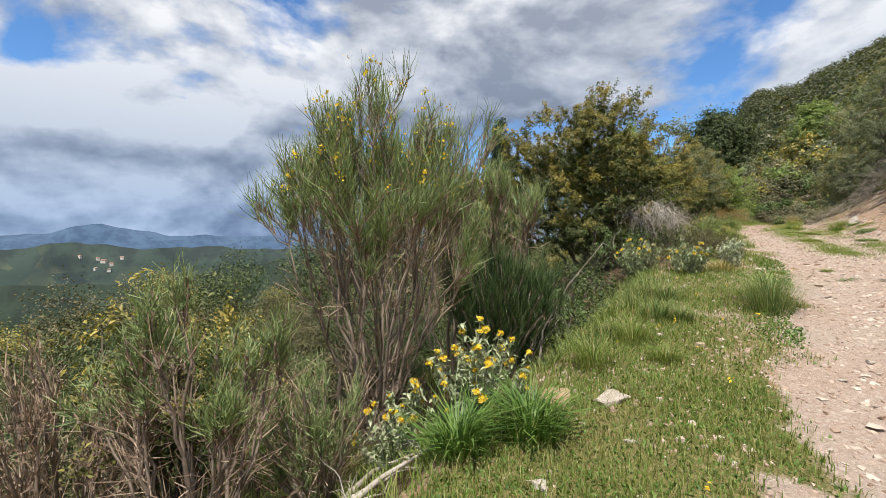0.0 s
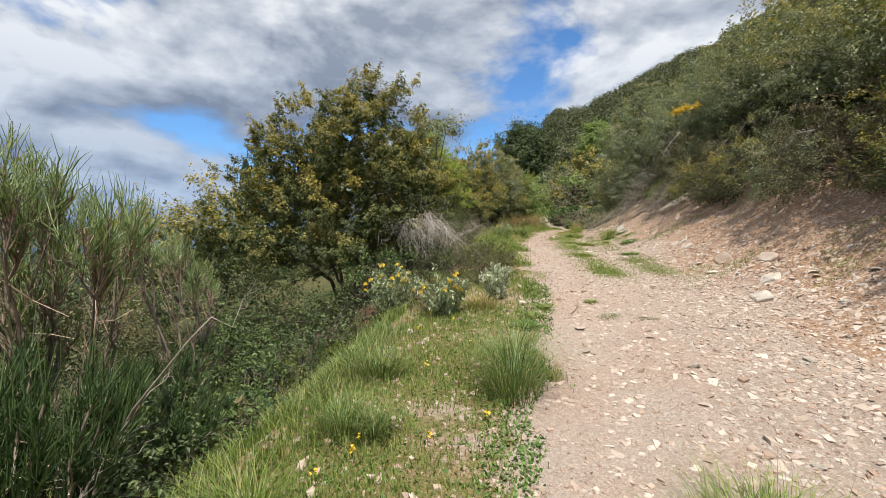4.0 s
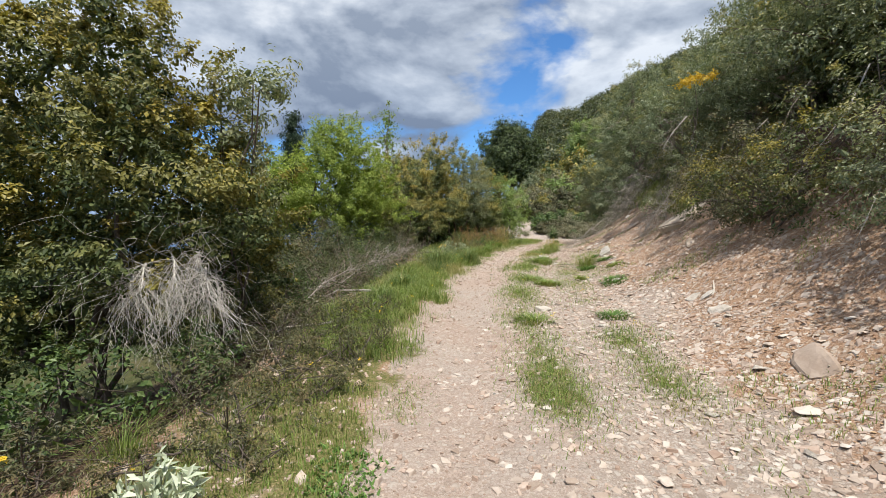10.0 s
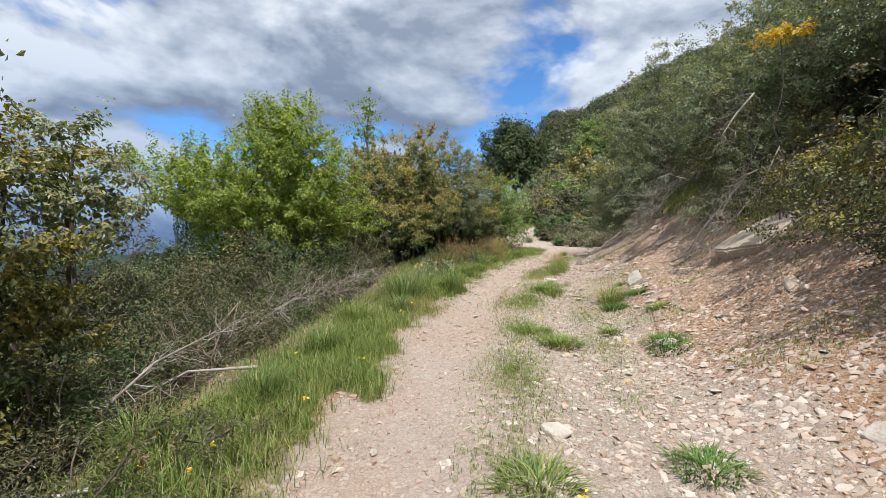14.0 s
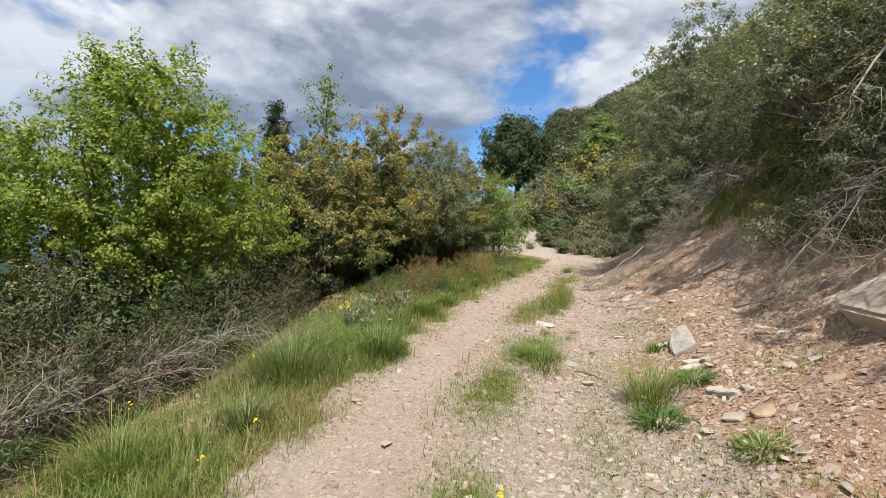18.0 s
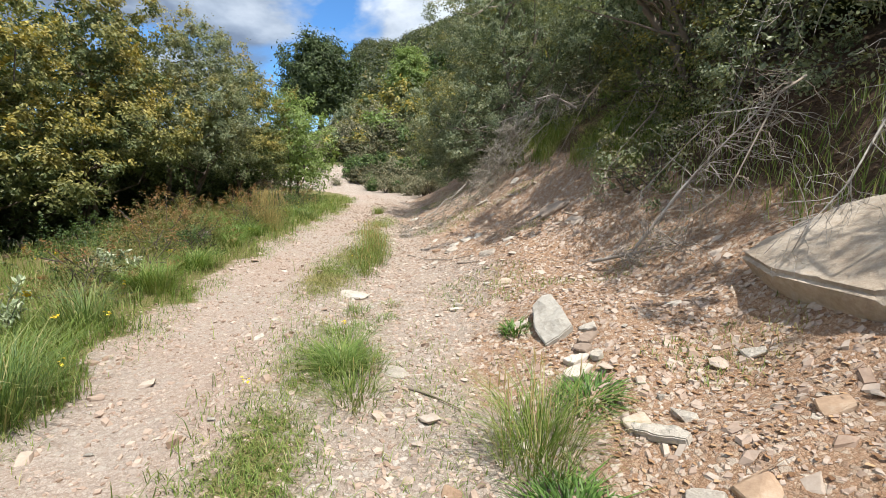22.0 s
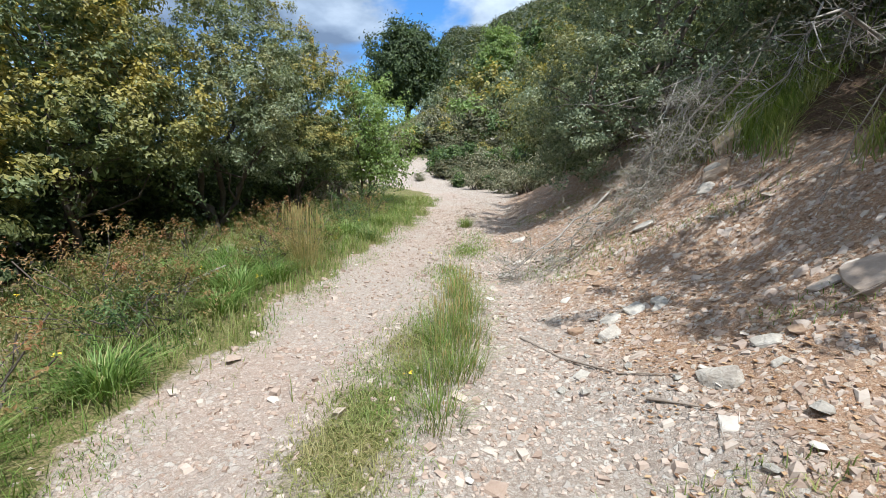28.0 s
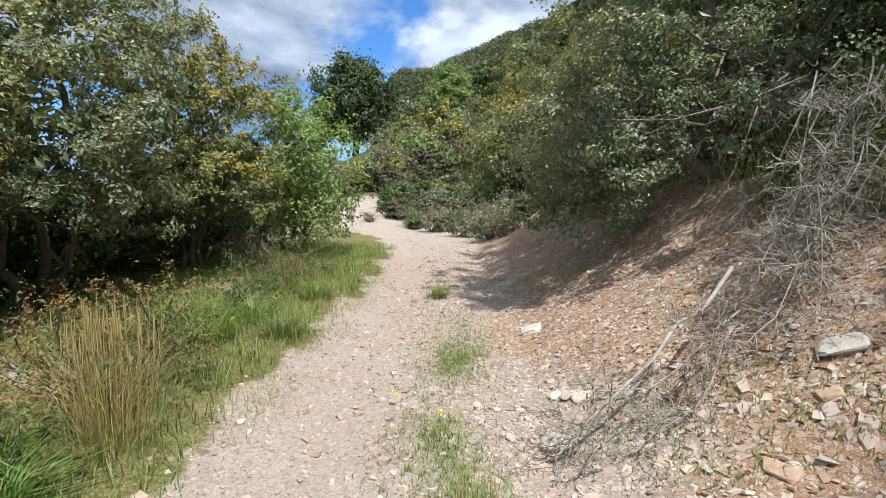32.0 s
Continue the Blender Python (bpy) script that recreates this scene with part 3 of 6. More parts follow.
def leaf_mesh(name, at, out, size, slim, rng, material, outer=None, droop=.25, bend=.25):
    """Folded leaves (two triangles each) at the points, facing loosely along out."""
    n = len(at)
    nrm = unit(out * 1.7 + rng.normal(0, .5, (n, 3)) + np.array([0, 0, .2]))
    d = unit(np.cross(nrm, rng.normal(0, 1, (n, 3))) + np.array([0, 0, -droop]))
    side = unit(np.cross(nrm, d))
    s = (size * rng.uniform(.65, 1.3, n))[:, None]
    v = np.stack([at - d * s * .5, at + side * s * slim * .5 + nrm * s * bend * .5, at + d * s * .5, at - side * s * slim * .5 + nrm * s * bend * .5], 1).reshape(-1, 3)
    i = np.arange(n)[:, None] * 4
    f = np.concatenate([i + np.array([[0, 1, 2]]), i + np.array([[0, 2, 3]])])
    me = mesh_from(name, v, f, material)
    mark(me, "outer", np.repeat(np.ones(n) if outer is None else outer, 4))
    return me


def tube_mesh(name, paths, material, sides=5):
    """Tapered limbs: each path a list of (point, radius)."""
    V, Fc, base = [], [], 0
    a = np.linspace(0, 2 * np.pi, sides, endpoint=False)
    for pts in paths:
        p = np.array([q[0] for q in pts], float)
        r = np.array([q[1] for q in pts], float)
        t = unit(np.gradient(p, axis=0))
        ref = np.where(np.abs(t[:, 2:3]) < .9, np.array([[0, 0, 1.]]), np.array([[1., 0, 0]]))
        e1 = unit(np.cross(t, ref))
        e2 = np.cross(t, e1)
        V.append((p[:, None] + r[:, None, None] * (np.cos(a)[None, :, None] * e1[:, None] + np.sin(a)[None, :, None] * e2[:, None])).reshape(-1, 3))
        m = len(p)
        for k in range(m - 1):
            for j in range(sides):
                j2 = (j + 1) % sides
                Fc.append((base + k * sides + j, base + k * sides + j2, base + (k + 1) * sides + j2, base + (k + 1) * sides + j))
        base += m * sides
    return mesh_from(name, np.concatenate(V), np.array(Fc), material, True)


def limb(a, b, r0, r1, rng, n=5, wave=.12):
    a, b = np.asarray(a, float), np.asarray(b, float)
    length = np.linalg.norm(b - a)
    out = []
    for k in range(n + 1):
        s = k / n
        w = rng.normal(0, wave * length * .35, 3) * math.sin(math.pi * s)
        out.append((a + (b - a) * s + w, r0 + (r1 - r0) * s))
    return out


def clumps(blobs, per_m2, rng, bumpy=.25):
    """Points over lumpy ellipsoids, with their outward directions; blobs are (centre, radii)."""
    P, O, S = [], [], []
    for c, r in blobs:
        c, r = np.array(c, float), np.array(r, float)
        area = 4 * np.pi * ((r[0] * r[1]) ** 1.6 / 3 + (r[0] * r[2]) ** 1.6 / 3 + (r[1] * r[2]) ** 1.6 / 3) ** (1 / 1.6)
        n = max(6, int(area * per_m2))
        d = unit(rng.normal(0, 1, (n, 3)))
        d = d[d[:, 2] > -.75]
        ph = rng.uniform(0, 6, 4)
        k = 1 + bumpy * (np.sin(d[:, 0] * 4 + ph[0]) * np.sin(d[:, 1] * 4.5 + ph[1]) + .7 * np.sin(d[:, 2] * 6 + ph[2] + d[:, 0] * 5)) + rng.normal(0, .10, len(d))
        depth = np.where(rng.random(len(d)) < .28, rng.uniform(.45, .9, len(d)), 1)
        P.append(c + d * r * (k * depth)[:, None])
        O.append(unit(d / r))
        S.append(depth)
    return np.concatenate(P), np.concatenate(O), np.concatenate(S)


def crown_mesh(name, blobs, material, rng, per_m2=5, leaves=60, spread_r=.3, size=.09, slim=.55, sprigs=.35, inner=230):
    """A crown of many small leaf clumps, with gaps and an uneven outline."""
    c, o, dep = clumps(blobs, per_m2, rng)
    n = len(c)
    k = np.repeat(np.arange(n), leaves)
    rad = spread_r * rng.uniform(.6, 1.35, n)
    ball = unit(rng.normal(0, 1, (len(k), 3)) + o[k] * .7 + np.array([0, 0, .35]))
    t = rng.random(len(k)) ** .5
    axis = unit(o + rng.normal(0, .35, o.shape) + np.array([0, 0, .5]))
    spike = np.where(rng.random(len(k)) < sprigs * .35, rng.uniform(.4, 1.7, len(k)), 0)
    at = c[k] + ball * (rad[k] * t * np.where(spike > 0, .45, 1))[:, None] * np.array([1.1, 1.1, .8]) + axis[k] * (spike * rad[k])[:, None]
    face = unit(ball * 1.1 + o[k] * .5 + np.array([0, 0, .5]))
    core = []
    for cb, rb in blobs:
        m = int(inner * np.prod(np.array(rb)) ** .75)
        core.append(np.array(cb) + unit(rng.normal(0, 1, (m, 3))) * (rng.random((m, 1)) ** .4 * .78) * np.array(rb))
    core = np.concatenate(core)
    up = np.clip(.55 + .55 * o[:, 2], 0, 1) * np.where(dep < 1, .25, 1)
    sizes = np.concatenate([np.full(len(at), size), np.full(len(core), size * 2.3)])
    young = np.where(rng.random(n) < .8, rng.uniform(.6, 1, n), .1)
    outer = np.concatenate([np.clip((up[k] * (.35 + .65 * t) + .25 * ball[:, 2]) * young[k], 0, 1), np.zeros(len(core))])
    return leaf_mesh(name, np.concatenate([at, core]), np.concatenate([face, unit(rng.normal(0, 1, core.shape))]), sizes, slim, rng, material, outer), c


def shrub(name, x, y, base, blobs, material, label, category, seed, trunks=4, bark=None, per_m2=5, leaves=60, spread_r=.3, size=.09, slim=.55, trunk_r=.05, twigs=40, group="", sprigs=.35):
    """A bush or small tree: limbs, twigs and a crown. blobs are given in world places."""
    rng = np.random.default_rng(seed)
    base_v = np.array([x, y, base])
    local = [(np.array(c) - base_v, r) for c, r in blobs]
    t = thing(name, x, y, base, label, category, group)
    me, c = crown_mesh("crown", local, material, rng, per_m2, leaves, spread_r, size, slim, sprigs)
    paths = []
    for k in range(trunks):
        cb, rb = local[k % len(local)]
        foot = np.array([rng.normal(0, .12), rng.normal(0, .12), -.1])
        head = np.array(cb) + rng.normal(0, .25, 3) * np.array(rb)
        stem = limb(foot, head, trunk_r * rng.uniform(.7, 1.2), trunk_r * .4, rng, 6)
        paths.append(stem)
        for _ in range(twigs // trunks):
            s = stem[rng.integers(2, len(stem))]
            g = c[rng.integers(len(c))]
            if np.linalg.norm(g - s[0]) < max(rb) * 1.7:
                paths.append(limb(s[0], g, s[1] * .5, .006, rng, 4))
    tagged(part("branchwork", tube_mesh("branchwork", paths, bark or BARK), t), kind="stuff")
    tagged(part("crown", me, t), kind="stuff")
    return t


def broom(x, y, base, tall, wide, seed, label, stems=26, shoots=34, green=.45, lean=(0, 0), flowers=0, rings=1.0, low=.42, dry=0, tone=None):
    """A rush-like broom: bare brown limbs, then brushes of thin green shoots."""
    rng = np.random.default_rng(seed)
    t = thing("broom_shrub", x, y, base, label, "shrub")
    limbs, gv, bv, tips = [], [], [], []

    tipstore = bv if green < .1 else gv

    def ribbon(store, a, b, w0, w1, sag):
        m = (a + b) / 2 + sag
        side = unit(np.cross(b - a, rng.normal(0, 1, 3)))
        for p, q, u, v in ((a, m, w0, (w0 + w1) / 2), (m, b, (w0 + w1) / 2, w1)):
            store.append(np.array([p - side * u, p + side * u, q + side * v, q - side * v]))

    for _ in range(stems):
        az, r = rng.uniform(0, 2 * np.pi), wide * .5 * math.sqrt(rng.random())
        d = np.array([math.cos(az), math.sin(az), 0])
        foot = d * r * .12
        foot[2] = -.1
        h = tall * rng.uniform(.70, .86) * (1 - .26 * (r / (wide * .5)) ** 2)
        head = d * r * rings + np.array([lean[0] * h, lean[1] * h, h])
        path = limb(foot, head, .022 * rng.uniform(.7, 1.4), .008, rng, 5, .1)
        limbs.append(path)
        for _ in range(shoots):
            k = rng.uniform(low, 1)
            i = min(int(k * 5), 4)
            p0 = path[i][0] + (path[i + 1][0] - path[i][0]) * (k * 5 - i)
            dirv = unit(unit(p0 + np.array([0, 0, .25 * tall])) * .8 + np.array([lean[0], lean[1], .42]) + rng.normal(0, .15, 3))
            ln = min(1, tall / 2.2) * rng.uniform(.14, .40)
            p1 = p0 + dirv * ln
            cut = p0 + dirv * ln * (1 - green) * rng.uniform(.3, 1.2) * (1.25 - .8 * k)
            ribbon(bv, p0, cut, .0042, .0036, rng.normal(0, .015, 3))
            for _ in range(5):
                q = p1 + rng.normal(0, .04, 3) + dirv * rng.uniform(-.1, .06)
                ribbon(tipstore, cut, q, .0036, .002, rng.normal(0, .02, 3))
                if flowers and rng.random() < flowers and q[2] > tall * .78:
                    tips.append(q)
    for path in limbs:
        for _ in range(dry):
            k = rng.uniform(.15, .85)
            i = min(int(k * 5), 4)
            p0 = path[i][0] + (path[i + 1][0] - path[i][0]) * (k * 5 - i)
            dv = unit(unit(p0 * np.array([1, 1, 0]) + rng.normal(0, .05, 3)) * rng.uniform(.1, 1.1) + np.array([0, 0, .8]) + rng.normal(0, .35, 3))
            ribbon(bv, p0, p0 + dv * rng.uniform(.2, .6), .0036, .002, rng.normal(0, .02, 3))
    tagged(part("woody_base", tube_mesh("woody_base", limbs, DEADWOOD, 5), t), kind="stuff")
    for nm, st, mt in [a for a in (("dry_growth", bv, BROWNSTEM), ("green_growth", gv, tone or BROOM)) if a[1]]:
        v = np.concatenate(st)
        tagged(part(nm, mesh_from(nm, v, np.arange(len(v)).reshape(-1, 4), mt), t), kind="stuff")
    if tips:
        tips = np.repeat(np.array(tips), 6, 0)
        tips = tips + rng.normal(0, .02, tips.shape)
        tagged(part("bloom", leaf_mesh("bloom", tips, rng.normal(0, 1, tips.shape), .03, .8, rng, YELLOW), t, "yellow pea flowers"), kind="stuff")
    return t


def fan_broom(x, y, base, tall, wide, seed, label, limbs=13, forks=4, ends=4, shoots=26, flowers=0.0, dry=26, lean=(0, 0)):
    """An old broom: a fan of bare brown limbs that fork twice, each end a brush of thin green shoots."""
    rng = np.random.default_rng(seed)
    t = thing("broom_shrub", x, y, base, label, "shrub")
    wood, gv, bv, tips = [], [], [], []

    def ribbon(store, a, b, w0, w1, sag):
        m = (a + b) / 2 + sag
        side = unit(np.cross(b - a, rng.normal(0, 1, 3)))
        for p, q, u, v in ((a, m, w0, (w0 + w1) / 2), (m, b, (w0 + w1) / 2, w1)):
            store.append(np.array([p - side * u, p + side * u, q + side * v, q - side * v]))

    for k in range(limbs):
        az, r = 2 * np.pi * (k + rng.uniform(-.3, .3)) / limbs, wide * .5 * math.sqrt(rng.uniform(.05, 1))
        out = np.array([math.cos(az), math.sin(az), 0]) * r
        top = tall * (1 - .26 * (r / (wide * .5)) ** 2) * rng.uniform(.88, .98)
        aim = out * 1.1 + np.array([lean[0] * tall, lean[1] * tall, top * 1.16])
        start = np.array([out[0] * .1, out[1] * .1, -.1])
        knee = start + (aim - start) * rng.uniform(.36, .5) + out * .06
        stem = limb(start, knee, .024 * rng.uniform(.8, 1.3), .015, rng, 5, .09)
        wood.append(stem)
        for _ in range(forks):
            mid = knee + (aim - knee) * rng.uniform(.35, .6) + rng.normal(0, .07 * wide, 3)
            branch = limb(knee, mid, .012, .007, rng, 4, .12)
            wood.append(branch)
            for _ in range(dry):
                p0 = (branch if rng.random() < .6 else stem)[rng.integers(1, 5)][0]
                d = unit(unit(p0 * np.array([1, 1, .25])) * .6 + np.array([0, 0, .5]) + rng.normal(0, .5, 3))
                ribbon(bv, p0, p0 + d * rng.uniform(.12, .42), .0032, .0018, rng.normal(0, .02, 3))
            for _ in range(ends):
                tip = mid + (aim - knee) * rng.uniform(.12, .28) + rng.normal(0, .055 * wide, 3)
                wood.append(limb(mid, tip, .0065, .003, rng, 3, .12))
                way = unit(unit(tip - np.array([0, 0, tall * .35])) * .55 + np.array([lean[0], lean[1], .75]))
                for _ in range(shoots):
                    p0 = mid + (tip - mid) * rng.uniform(.3, 1)
                    d = unit(way + rng.normal(0, .24, 3))
                    ln = rng.uniform(.12, .36) * min(1, tall / 3)
                    cut = p0 + d * ln * rng.uniform(.2, .55)
                    ribbon(bv, p0, cut, .0036, .003, rng.normal(0, .008, 3))
                    end = p0 + d * ln + rng.normal(0, .02, 3)
                    for _ in range(2):
                        ribbon(gv, cut, end + rng.normal(0, .03, 3), .0036, .0016, rng.normal(0, .015, 3))
                    if rng.random() < flowers and end[2] > tall * .72:
                        tips.append(end)
    tagged(part("woody_base", tube_mesh("woody_base", wood, DEADWOOD, 5), t), kind="stuff")
    for nm, st, mt in (("dry_growth", bv, BROWNSTEM), ("green_growth", gv, BROOM)):
        v = np.concatenate(st)
        tagged(part(nm, mesh_from(nm, v, np.arange(len(v)).reshape(-1, 4), mt), t), kind="stuff")
    if tips:
        tips = np.repeat(np.array(tips), 6, 0)
        tips = tips + rng.normal(0, .02, tips.shape)
        tagged(part("bloom", leaf_mesh("bloom", tips, rng.normal(0, 1, tips.shape), .03, .8, rng, YELLOW), t, "yellow pea flowers"), kind="stuff")
    return t


def blade_mesh(name, root, tall, lean, width, rng, material, az=None):
    """Grass blades, each bent once."""
    n = len(root)
    tall, width = np.broadcast_to(tall, n) * rng.uniform(.5, 1.25, n), np.broadcast_to(width, n)
    az = rng.uniform(0, 2 * np.pi, n) if az is None else az + rng.normal(0, .5, n)
    d = np.stack([np.cos(az), np.sin(az), np.zeros(n)], -1)
    s = np.stack([-np.sin(az), np.cos(az), np.zeros(n)], -1) * width[:, None] * .5
    bend = (lean * tall * rng.uniform(.2, 1.4, n))[:, None]
    up = np.array([0, 0, 1.0])
    m = root + d * bend * .3 + up * (tall * .58)[:, None]
    tip = root + d * bend + up * (tall * rng.uniform(.8, 1, n))[:, None]
    v = np.stack([root - s, root + s, m + s * .75, m - s * .75, tip], 1).reshape(-1, 3)
    i = np.arange(n)[:, None] * 5
    f = np.concatenate([i + np.array([[0, 1, 2]]), i + np.array([[0, 2, 3]]), i + np.array([[3, 2, 4]])])
    me = mesh_from(name, v, f, material)
    mark(me, "outer", np.ones(len(v)))
    return me


def stone_mesh(name, rng, points=14, flat=.5, material=None):
    bm = bmesh.new()
    p = unit(rng.normal(0, 1, (points, 3))) * rng.uniform(.75, 1.1, (points, 1)) * np.array([1, rng.uniform(.55, .9), flat])
    for q in p:
        bm.verts.new(q * .5)
    res = bmesh.ops.convex_hull(bm, input=bm.verts)
    bmesh.ops.delete(bm, geom=[g for g in res["geom_interior"] if isinstance(g, bmesh.types.BMVert)], context="VERTS")
    me = bpy.data.meshes.new(name)
    bm.to_mesh(me)
    bm.free()
    me.materials.append(material or ROCK)
    return me


def sage(x, y, base, tall, wide, seed, heads, label, stems=26, leaf=.055, felt=None):
    """Jerusalem sage: felted grey-green leaves in pairs up the stems, whorls of yellow flowers."""
    rng = np.random.default_rng(seed)
    t = thing("sage_plant", x, y, base, label, "plant")
    paths, at, out, tops = [], [], [], []
    for _ in range(stems):
        az, r = rng.uniform(0, 2 * np.pi), wide * .5 * math.sqrt(rng.random())
        d = np.array([math.cos(az), math.sin(az), 0])
        h = tall * rng.uniform(.55, 1) * (1 - .35 * (r / (wide * .5)) ** 2)
        p = limb(d * r * .3 + np.array([0, 0, -.05]), d * r + np.array([0, 0, h]), .007, .004, rng, 5, .08)
        paths.append(p)
        tops.append(p)
        for k in range(int(10 + h * 20)):
            s = rng.uniform(.15, 1)
            i = min(int(s * 5), 4)
            q = p[i][0] + (p[i + 1][0] - p[i][0]) * (s * 5 - i)
            a = rng.uniform(0, np.pi)
            for sg in (-1, 1):
                v = np.array([math.cos(a), math.sin(a), .35]) * sg
                v[2] = .35
                at.append(q + v * leaf * .5)
                out.append(np.array([-v[0] * .4, -v[1] * .4, .9]))
    at, out = np.array(at), np.array(out)
    tagged(part("stem_work", tube_mesh("stem_work", paths, SAGEWOOD, 4), t), kind="stuff")
    tagged(part("foliage", leaf_mesh("foliage", at, out, leaf * 1.35, .34, rng, felt or SAGE, droop=-.7), t), kind="stuff")
    for k in range(heads):
        p = tops[k % len(tops)]
        s = 1 - .22 * (k // len(tops)) - rng.uniform(0, .06)
        c = p[-1][0] * s + p[0][0] * (1 - s)
        ob = part("flower_head", HEADS[k % 3], t, "whorl of yellow flowers" if k == 0 else "")
        ob.location = c
        ob.rotation_euler = (rng.normal(0, .2), rng.normal(0, .2), rng.uniform(0, 6))
        ob.scale = (rng.uniform(.8, 1.25),) * 3
    return t


def head_mesh(seed):
    rng = np.random.default_rng(seed)
    n = 34
    a = rng.uniform(0, 2 * np.pi, n)
    r = rng.uniform(.006, .026, n)
    at = np.stack([np.cos(a) * r, np.sin(a) * r, rng.normal(.004, .008, n)], -1)
    return leaf_mesh("flower_head", at, np.stack([np.cos(a), np.sin(a), np.full(n, .6)], -1), .026, .75, rng, YELLOW)


HEADS = [head_mesh(s) for s in (1, 2, 3)]
SAGEWOOD = solid_material("sage_stem", [(.3, (.16, .17, .11)), (.7, (.28, .28, .2))], 12)


def tuft(x, y, tall, wide, blades, material, seed, label, lean=.85, width=.005, name="grass_tuft", ears=0, group="grass tufts"):
    rng = np.random.default_rng(seed)
    b = hz(x, y)
    t = thing(name, x, y, b, label, "grass", group)
    a, r = rng.uniform(0, 2 * np.pi, blades), wide * .42 * rng.random(blades) ** .7
    px, py = np.cos(a) * r, np.sin(a) * r
    root = np.stack([px, py, height(x + px, y + py) - b - .01], -1)
    tagged(part("grass", blade_mesh("grass", root, tall * (1 - .4 * (r / (wide * .5)) ** 2), lean * 1.3, width, rng, material, a), t), kind="stuff")
    if ears:
        e = rng.integers(0, blades, ears)
        top = root[e] * np.array([1.3, 1.3, 1]) + np.array([0, 0, 1]) * (tall * rng.uniform(1.0, 1.35, ears))[:, None]
        tagged(part("seed_growth", tube_mesh("seed_growth", [[(root[i], .0016), (p * np.array([1, 1, .8]), .0013), (p * np.array([1, 1, .86]), .005), (p, .001)] for i, p in zip(e, top)], STRAWSTALK, 3), t), kind="stuff")
    return t


STRAWSTALK = solid_material("straw_stalk", [(.3, (.33, .255, .095)), (.7, (.5, .39, .16))], 12)


def rock(x, y, w, material, seed, label, flat=None, sink=.42, name="rock", tilt=0.0, rz=None, points=22):
    """A broken stone: a hull with chipped edges, bedded into the ground."""
    rng = np.random.default_rng(seed)
    flat = flat or (rng.uniform(.26, .45) if w < .2 else rng.uniform(.2, .32))
    bm = bmesh.new()
    p = rng.uniform(-1, 1, (points, 3))
    p = np.sign(p) * np.abs(p) ** .6 * np.array([1, rng.uniform(.6, .85), flat])
    for q in p:
        bm.verts.new(q * .5 * w)
    res = bmesh.ops.convex_hull(bm, input=bm.verts)
    bmesh.ops.delete(bm, geom=[g for g in res["geom_interior"] if isinstance(g, bmesh.types.BMVert)], context="VERTS")
    bmesh.ops.bevel(bm, geom=list(bm.edges), offset=w * .035, segments=1, affect="EDGES")
    if w > .3:
        bmesh.ops.triangulate(bm, faces=bm.faces)
        bmesh.ops.subdivide_edges(bm, edges=[e for e in bm.edges if e.calc_length() > w * .12], cuts=2, use_grid_fill=True)
        for v in bm.verts:
            c = v.co / w
            v.co += v.normal * w * .018 * noise.noise(c * 7 + Vector((seed, 0, 0))) + v.normal * w * .03 * noise.noise(c * 2.5 + Vector((0, seed, 0)))
    me = bpy.data.meshes.new(name)
    bm.to_mesh(me)
    bm.free()
    me.materials.append(material)
    ob = tagged(new(name, me), label, "rock")
    ob.scale = (.85, .85, .85)
    ob.location = (x, y, hz(x, y) + w * flat * (.5 - sink))
    gx_, gy_ = (hz(x + .1, y) - hz(x - .1, y)) / .2, (hz(x, y + .1) - hz(x, y - .1)) / .2
    nrm = Vector((-gx_, -gy_, 1)).normalized()
    q = Vector((0, 0, 1)).rotation_difference(nrm) @ Euler((tilt, 0, rng.uniform(0, 6.28) if rz is None else rz)).to_quaternion()
    ob.rotation_euler = q.to_euler()
    return ob


def chips(name, x, y, size, flat, rng, material, label, kind="stuff"):
    """Loose broken stone, each a jittered block lying on the ground."""
    n = len(x)
    cube = np.array([(a, b, c) for c in (-1, 1) for b in (-1, 1) for a in (-1, 1)], float) * .5
    size = np.minimum(size, .075)
    s = size[:, None] * np.stack([np.ones(n), rng.uniform(.45, .95, n), flat * rng.uniform(.6, 1.4, n)], -1)
    v = (cube[None] * (1 + rng.normal(0, .3, (n, 8, 3)))) * s[:, None]
    v[:, 4:, :2] *= rng.uniform(.55, 1, (n, 1, 1))
    a = rng.uniform(0, 6.28, n)
    t1, t2 = rng.normal(0, .14, n), rng.normal(0, .14, n)
    v[..., 2] += v[..., 0] * t1[:, None] + v[..., 1] * t2[:, None]
    ca, sa = np.cos(a)[:, None], np.sin(a)[:, None]
    X, Y = v[..., 0] * ca - v[..., 1] * sa + x[:, None], v[..., 0] * sa + v[..., 1] * ca + y[:, None]
    Z = v[..., 2] + (height(X.ravel(), Y.ravel()).reshape(X.shape)) + (s[:, 2] * .22)[:, None]
    f = np.array([(4, 5, 7, 6), (0, 1, 5, 4), (1, 3, 7, 5), (3, 2, 6, 7), (2, 0, 4, 6)])
    faces = (np.arange(n)[:, None, None] * 8 + f[None]).reshape(-1, 4)
    return tagged(new(name, mesh_from(name, np.stack([X, Y, Z], -1).reshape(-1, 3), faces, material)), label, "gravel", kind=kind)


